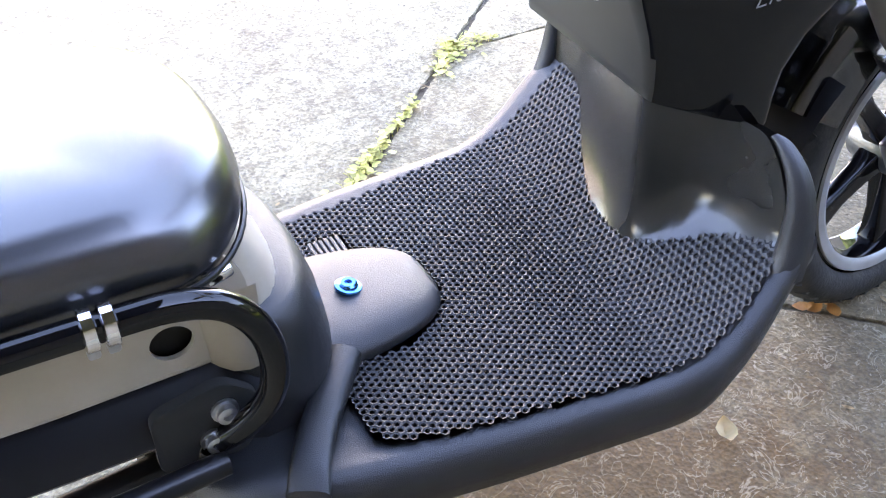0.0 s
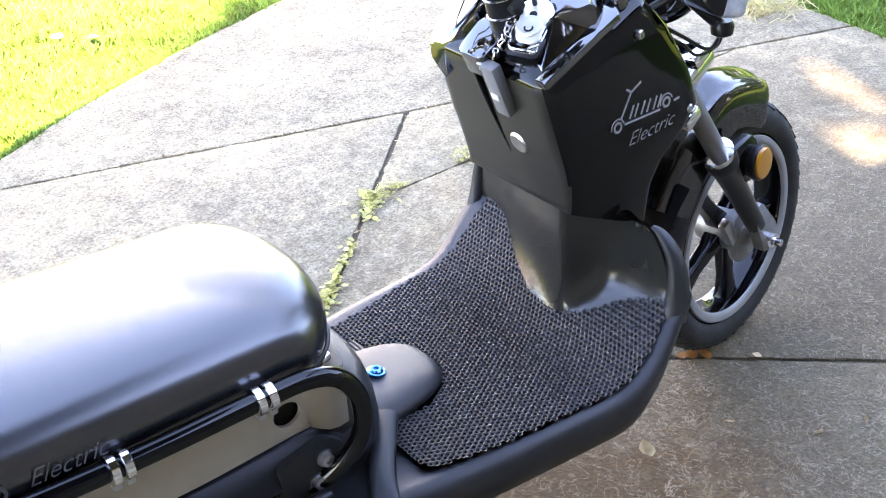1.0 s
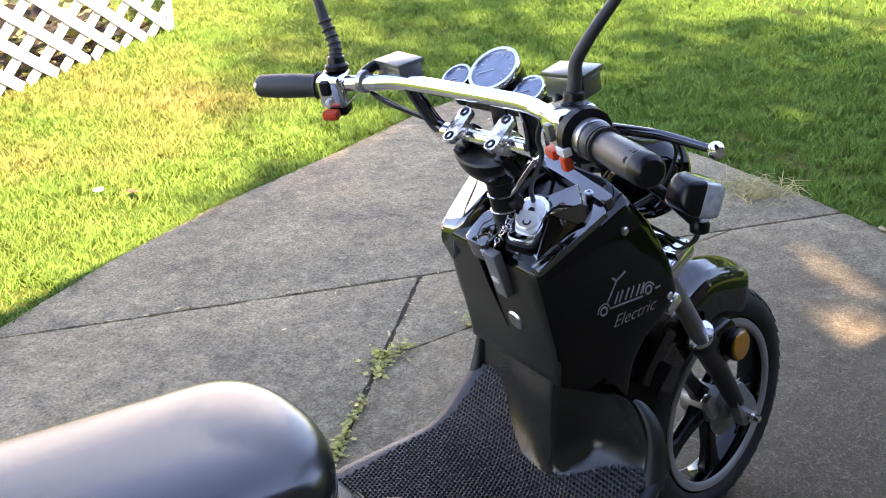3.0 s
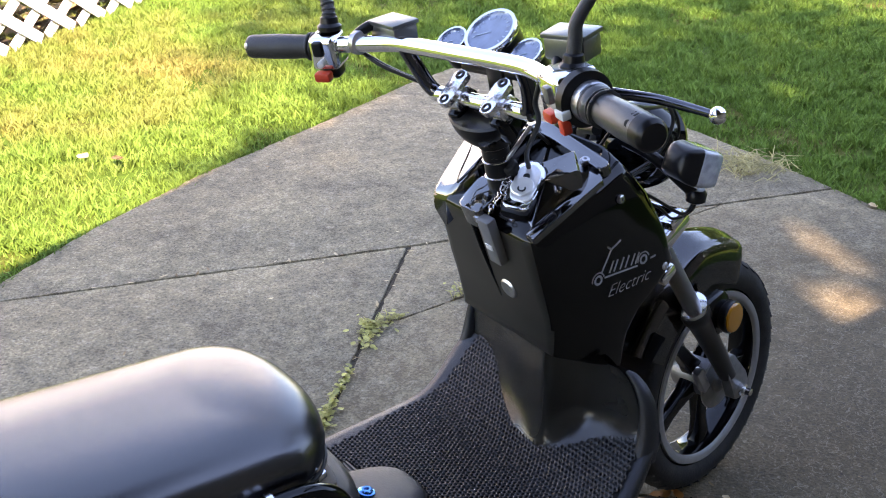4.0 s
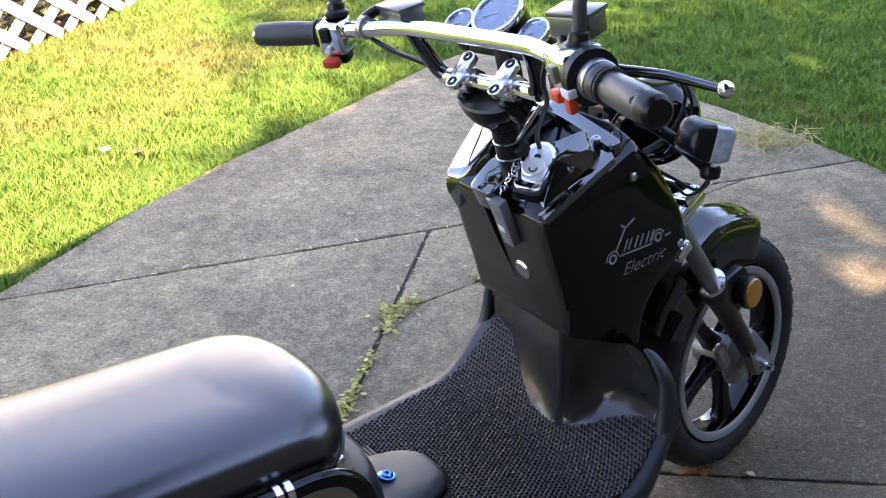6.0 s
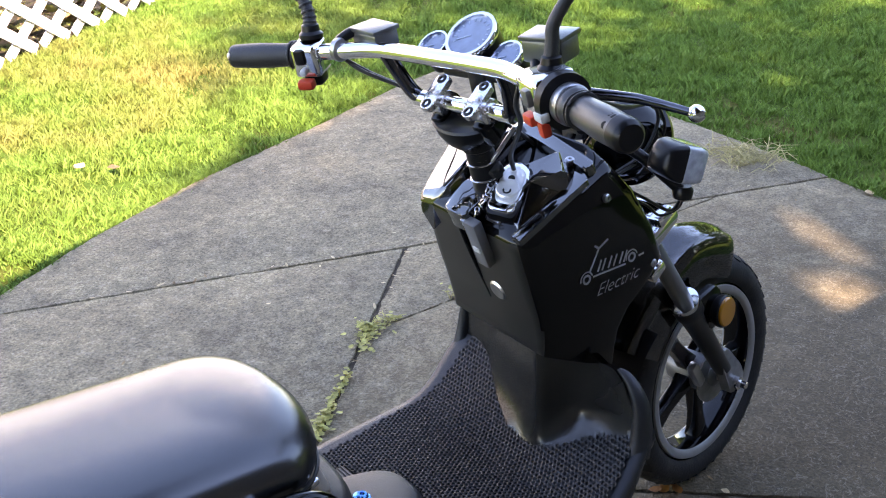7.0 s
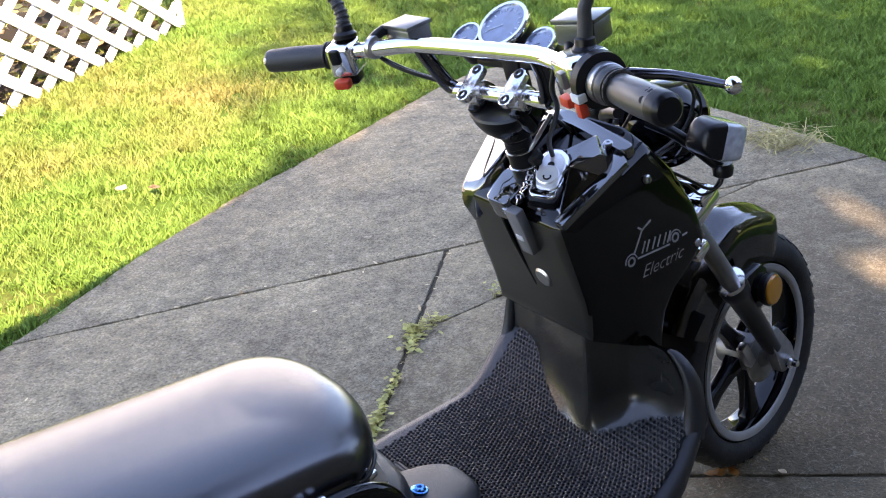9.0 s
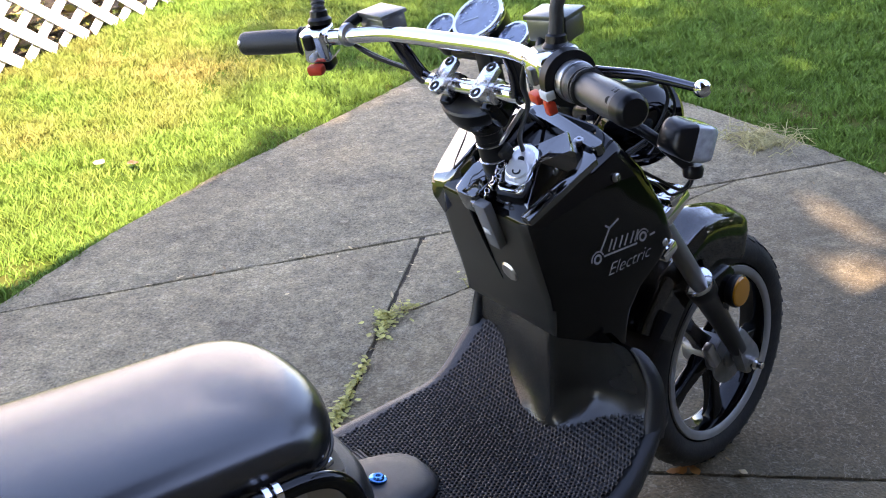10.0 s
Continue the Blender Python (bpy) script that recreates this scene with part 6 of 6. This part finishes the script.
for s in (-1, 1):
    line = spline([(-1.55, s * 0.150, 0.545), (-1.36, s * 0.163, 0.530), (-1.16, s * 0.167, 0.517), (-1.00, s * 0.168, 0.514), (-0.945, s * 0.169, 0.511), (-0.910, s * 0.170, 0.495), (-0.889, s * 0.171, 0.462), (-0.884, s * 0.169, 0.420), (-0.892, s * 0.160, 0.380), (-0.915, s * 0.145, 0.345), (-0.945, s * 0.125, 0.318)], 6)
    if s > 0:
        line = [p + Vector((-0.035, -0.012, 0)) for p in line]
    bm = bmesh.new()
    tube(bm, line, 0.0115, 18)
    rail = fixed("frame_rail", bm, gloss_black, "glossy black bent frame tube", smooth=70)
    for x in (-0.993, -1.007, -1.153, -1.167):
        bm = bmesh.new()
        lathe(bm, (x - 0.005, s * 0.168, 0.5142 if x > -1.1 else 0.5172), (1, 0, -0.02), [(0, 0.0125), (0.0015, 0.0158), (0.0095, 0.0158), (0.011, 0.0125)], 28)
        clampr = fixed("rail_clamp", bm, chrome, "polished pipe clamp ring", parent=rail)
        bm = bmesh.new()
        block(bm, (0.009, 0.010, 0.012), pose(x, s * 0.172, 0.500 if x > -1.1 else 0.503), 0.002)
        fixed("clamp_tab", bm, steel, "", parent=clampr)
    # lower rail
    bm = bmesh.new()
    tube(bm, spline([(-0.93, s * 0.150, 0.318), (-1.05, s * 0.165, 0.328), (-1.20, s * 0.172, 0.342), (-1.45, s * 0.16, 0.37)], 5), 0.011, 14)
    fixed("lower_rail", bm, satin_black, "black lower frame tube", smooth=70)
    # dark lower cover with its pale lip
    bm = bmesh.new()
    rings = []
    for x, z in ((-0.872, 0.391), (-0.95, 0.388), (-1.05, 0.386), (-1.25, 0.388), (-1.48, 0.395)):
        rings.append([Vector((x, s * y, z + dz)) for y, dz in ((0.088, 0.002), (0.104, 0.000), (0.112, -0.004), (0.136, -0.040), (0.132, -0.046), (0.088, -0.046))])
    loft(bm, rings)
    fixed("lower_cover", bm, satin_black, "black lower side cover", smooth=40)
    bm = bmesh.new()
    tube(bm, [(-0.874, s * 0.1055, 0.3925), (-1.05, s * 0.1055, 0.3875), (-1.48, s * 0.1055, 0.3965)], 0.0022, 8)
    fixed("cover_lip", bm, side_panel_mat, "pale edge of the side panel")
    # gusset with two bolts
    bm = bmesh.new()
    prism(bm, rounded([(-0.05, -0.035), (0.025, -0.040), (0.040, 0.020), (0.010, 0.045), (-0.05, 0.030)], 0.012), frame_of((-0.930, s * 0.126, 0.348), (1, 0, 0), (0, s, 0)), 0.010, 0.002)
    gusset = fixed("gusset", bm, black_hole, "black frame gusset plate")
    for x, z in ((-0.921, 0.363), (-0.934, 0.335)):
        bm = bmesh.new()
        lathe(bm, (x, s * 0.136, z), (0, s, 0), [(0, 0.0115), (0.003, 0.0115), (0.003, 0.0085), (0.009, 0.0085), (0.010, 0.0065), (0.010, 0.004), (0.006, 0.0035)], 18)
        fixed("bolt", bm, steel, "steel socket bolt", parent=gusset)
    # side panel with a round hole and raised swirls
    M = frame_of((-1.14, s * 0.096, 0.440), (1, 0, 0.0), (0, s, 0.10))
    hole_x, hole_z, hr = (0.1950, -0.021, 0.0155) if s < 0 else (0.1950, 0.021, 0.0155)
    flip = -s
    outline = rounded([(-0.36, -0.050), (0.23, -0.052), (0.262, -0.03), (0.262, 0.035), (0.20, 0.075), (-0.36, 0.095)], 0.03, 5)
    bm = bmesh.new()
    out_v = [bm.verts.new(M @ Vector((x, y * flip, 0))) for x, y in outline]
    hole_v = [bm.verts.new(M @ Vector((hole_x + hr * 1.15 * math.cos(a), (hole_z if s < 0 else -hole_z) * flip + hr * math.sin(a), 0))) for a in (2 * math.pi * k / 28 for k in range(28))]
    edges = [bm.edges.new((v, w)) for L in (out_v, hole_v) for v, w in zip(L, L[1:] + L[:1])]
    bmesh.ops.triangle_fill(bm, edges=edges, use_beauty=True)
    bmesh.ops.solidify(bm, geom=bm.faces[:], thickness=0.006)
    panel = fixed("side_panel", bm, side_panel_mat, "warm grey polished side panel with a round hole", smooth=40)
    bm = bmesh.new()
    loft(bm, [[Vector((x, s * y, z)) for z in (0.388 + 0.0105 * k for k in range(9))] for x, y in ((-0.922, 0.1005), (-0.914, 0.114), (-0.905, 0.1245), (-0.893, 0.1285), (-0.878, 0.1270))], caps=False, closed=False)
    bmesh.ops.solidify(bm, geom=bm.faces[:], thickness=0.004)
    fixed("panel_end", bm, side_panel_mat, parent=panel, smooth=60)
    hz = (hole_z if s < 0 else -hole_z)
    def around(r, a0, a1, n=9):
        return [(hole_x + 1.15 * r * math.cos(a), hz + r * math.sin(a)) for a in (radians(a0 + (a1 - a0) * k / (n - 1)) for k in range(n))]
    for swirl in (around(0.0205, 0, 360, 17), around(0.029, 150, -150, 13), [(hole_x - 0.030, hz + 0.012), (hole_x - 0.040, hz - 0.004), (hole_x - 0.060, hz - 0.020), (hole_x - 0.10, hz - 0.024)], [(hole_x - 0.055, hz + 0.030), (hole_x - 0.058, hz + 0.005), (hole_x - 0.075, hz - 0.006), (hole_x - 0.13, hz + 0.010), (hole_x - 0.20, hz + 0.002)]):
        bm = bmesh.new()
        tube(bm, spline([M @ Vector((x, y * flip, 0.0025)) for x, y in swirl], 4), 0.0016, 8)
        fixed("panel_swirl", bm, side_panel_mat, parent=panel, smooth=70)
    # black cup behind the hole, its darkness put in as colour
    bm = bmesh.new()
    lathe(bm, M @ Vector((hole_x, hz * flip, -0.03)), M.to_3x3() @ Vector((0, 0, 1)), [(0, 0.018), (0.004, 0.019), (0.020, 0.019)], 24, caps=True)
    fixed("panel_cavity", bm, black_hole, "dark hole in the panel", parent=panel)

# ---- rear wheel, swing arm and stand carry the machine ----
wheel(Vector((-1.42, 0, 0.226)), 0.4, scooter, steer=False)
bm = bmesh.new()
for s in (-1, 1):
    tube(bm, [(-0.92, s * 0.09, 0.28), (-1.15, s * 0.085, 0.25), (-1.42, s * 0.075, 0.226)], 0.014, 12)
rod(bm, (-1.42, -0.09, 0.226), (-1.42, 0.09, 0.226), 0.008)
block(bm, (0.50, 0.16, 0.10), pose(-1.07, 0, 0.36, 0, -3, 0), 0.02)
block(bm, (0.10, 0.16, 0.18), pose(-0.94, 0, 0.33), 0.02)
fixed("rear_frame", bm, satin_black, "black rear frame and swing arm")
bm = bmesh.new()
tube(bm, spline([(-0.86, 0.11, 0.245), (-0.88, 0.16, 0.13), (-0.90, 0.205, 0.007)], 6), 0.009, 12)
block(bm, (0.05, 0.025, 0.008), pose(-0.90, 0.208, 0.004), 0.002)
fixed("side_stand", bm, satin_black, "black side stand")


# ---- trees out of sight that shade the pad ----
GAPS = [(1.09, 0.40, 0.12), (1.15, 0.51, 0.11), (0.80, 0.31, 0.10), (0.81, 0.21, 0.11), (0.79, 0.445, 0.06), (0.40, 0.115, 0.08), (1.20, 0.66, 0.07)]      # places on the ground where sun comes through the leaves


def tree(name, at, height, crown_r, crown_h, n, seed, label):
    random.seed(seed)
    t = thing(name, label, "tree", at=at)
    x0, y0, _ = at
    bm = bmesh.new()
    tube(bm, spline([(x0, y0, -0.1), (x0 + 0.05, y0, height * 0.35), (x0 - 0.05, y0 + 0.1, height * 0.7), (x0, y0, height)], 6), [0.17 - 0.14 * k / 18 for k in range(19)], 12)
    for k in range(7):
        a = k * 2.4
        z = height * (0.45 + 0.07 * k)
        tube(bm, [(x0, y0, z), (x0 + math.cos(a) * crown_r * 0.4, y0 + math.sin(a) * crown_r * 0.4, z + 0.4), (x0 + math.cos(a) * crown_r * 0.8, y0 + math.sin(a) * crown_r * 0.8, z + 0.9)], [0.06, 0.04, 0.012], 8)
    part("trunk", bm, bark, t, "brown bark trunk and limbs", smooth=60)
    r = np.random.default_rng(seed)
    u = r.normal(size=(n, 3))
    u /= np.linalg.norm(u, axis=1)[:, None]
    rad = r.uniform(0, 1, n) ** 0.45
    lump = 0.78 + 0.22 * np.sin(u[:, 0] * 5 + 1) * np.sin(u[:, 1] * 6 + 2) + 0.1 * np.sin(u[:, 2] * 9)
    c = u * (rad * lump)[:, None] * [crown_r, crown_r, crown_h] + [x0, y0, height]
    ground = c - np.array(SUN_DIR)[None, :] * (c[:, 2] / SUN_DIR.z)[:, None]
    keep = np.ones(n, bool)
    # leave out leaves so that sun falls on the chosen spots
    for gx, gy, gr in GAPS:
        wob = gr * (1 + 0.35 * np.sin(5 * np.arctan2(ground[:, 1] - gy, ground[:, 0] - gx) + 9 * gx)) + 0.045
        keep &= np.hypot(ground[:, 0] - gx, ground[:, 1] - gy) > wob
    c = c[keep]
    n = len(c)
    d = r.normal(size=(n, 3))
    d /= np.linalg.norm(d, axis=1)[:, None]
    e = np.cross(d, r.normal(size=(n, 3)))
    e /= np.linalg.norm(e, axis=1)[:, None]
    s = r.uniform(0.07, 0.13, n)[:, None]
    P = np.stack([c - d * s, c + e * s * 0.45, c + d * s, c - e * s * 0.45], 1).reshape(-1, 3)
    i = np.arange(n) * 4
    me = bpy.data.meshes.new("crown")
    me.from_pydata(P.tolist(), [], np.stack([i, i + 1, i + 2, i + 3], 1).tolist())
    me.materials.append(tree_leaf)
    cr = new("crown", me)
    cr.parent = t
    cr.matrix_parent_inverse = t.matrix_world.inverted()
    tagged(cr, label="crown of small green leaves", kind="stuff")
    return t


def shade_tree(target, dist, radius, crown_h, n, seed):
    """A tree whose crown stands between the sun and a place on the ground."""
    c = Vector(target) + SUN_DIR * dist
    return tree("tree", (c.x, c.y, 0), c.z, radius, crown_h, n, seed, "broad leafy tree out of view, added to shade the concrete")


shade_tree((1.17, 1.34, 0.0), 11.0, 1.14, 0.75, 8000, 21)
shade_tree((0.25, 1.72, 0.0), 15.0, 0.62, 0.5, 300, 27)
shade_tree((1.05, -0.55, 0.0), 11.5, 0.95, 0.7, 6000, 24)
shade_tree((0.72, 0.35, 0.0), 12.0, 0.85, 0.5, 5000, 25)
shade_tree((2.0, 0.4, 0.0), 12.4, 0.85, 0.6, 4000, 26)
shade_tree((2.7, 1.7, 0.0), 13.0, 1.4, 0.9, 1200, 22)
shade_tree((1.45, 3.0, 0.0), 16.0, 1.35, 0.9, 600, 29)
shade_tree((2.6, 4.2, 0.0), 17.0, 1.6, 1.0, 850, 30)


# ---- added unseen wall and roofs behind the camera, to block sun and sky ----
siding = material("shade_wall_siding", (0.085, 0.075, 0.062), 0.7, vary=0.12, scale=5, second=(0.065, 0.056, 0.048), second_scale=2.0)
roofing = material("roof_shingles", (0.06, 0.055, 0.05), 0.9, vary=0.3, scale=30)
house = thing("wall_unseen_shade", "unseen lapped siding wall and porch roof added to shade the concrete", "house wall", at=(-3.6, -2.75, 0), kind="structure")
bm = bmesh.new()
block(bm, (10.0, 0.15, 2.7), pose(-1.6, -2.84, 1.35), 0.0)
part("wall", bm, siding, house, smooth=0)
for k in range(17):
    bm = bmesh.new()
    block(bm, (10.0, 0.018, 0.165), pose(-1.6, -2.755, 0.09 + 0.155 * k, 5), 0.002, 1)
    part("siding_board", bm, siding, house, smooth=0)
# roof edge cut aslant so that its shadow follows the pad's edge
bm = bmesh.new()
prism(bm, [(x + 3.62, (y + 1.46) / math.cos(radians(12))) for x, y in ((-6.7, -2.96), (-0.52, -2.96), (-0.52, 0.20), (-1.57, -0.28), (-3.6, -1.24), (-6.7, -1.24))], pose(-3.62, -1.46, 2.38, -12), 0.10)
part("shade_roof", bm, roofing, house)
bm = bmesh.new()
block(bm, (4.1, 0.80, 0.10), pose(1.55, -2.50, 2.62, -4), 0.01)
part("eave", bm, roofing, house)
for x in (-6.6, -4.6):
    bm = bmesh.new()
    block(bm, (0.10, 0.10, 2.34), pose(x, -1.32, 1.17), 0.006)
    part("shade_roof_post", bm, siding, house)


# ---- added hedge, out of view, that closes the garden ahead ----
hr = np.random.default_rng(77)
n = 9000
az = np.radians(hr.uniform(-75, 42, n))
rad = 9.6 + hr.uniform(-0.6, 0.6, n) + 0.4 * np.sin(az * 9)
hz = hr.uniform(0.0, 1.0, n) ** 0.9 * (3.3 + 0.7 * np.sin(az * 7) + 0.4 * np.sin(az * 19 + 1))
c = np.stack([np.cos(az) * rad, np.sin(az) * rad, hz], 1)
d = hr.normal(size=(n, 3))
d /= np.linalg.norm(d, axis=1)[:, None]
e = np.cross(d, hr.normal(size=(n, 3)))
e /= np.linalg.norm(e, axis=1)[:, None]
s = hr.uniform(0.14, 0.26, n)[:, None]
P = np.stack([c - d * s, c + e * s * 0.6, c + d * s, c - e * s * 0.6], 1).reshape(-1, 3)
i = np.arange(n) * 4
me = bpy.data.meshes.new("hedge")
me.from_pydata(P.tolist(), [], np.stack([i, i + 1, i + 2, i + 3], 1).tolist())
me.materials.append(tree_leaf)
tagged(new("hedge", me), label="tall dark green leafy hedge added out of view to close the garden", category="hedge", kind="stuff")
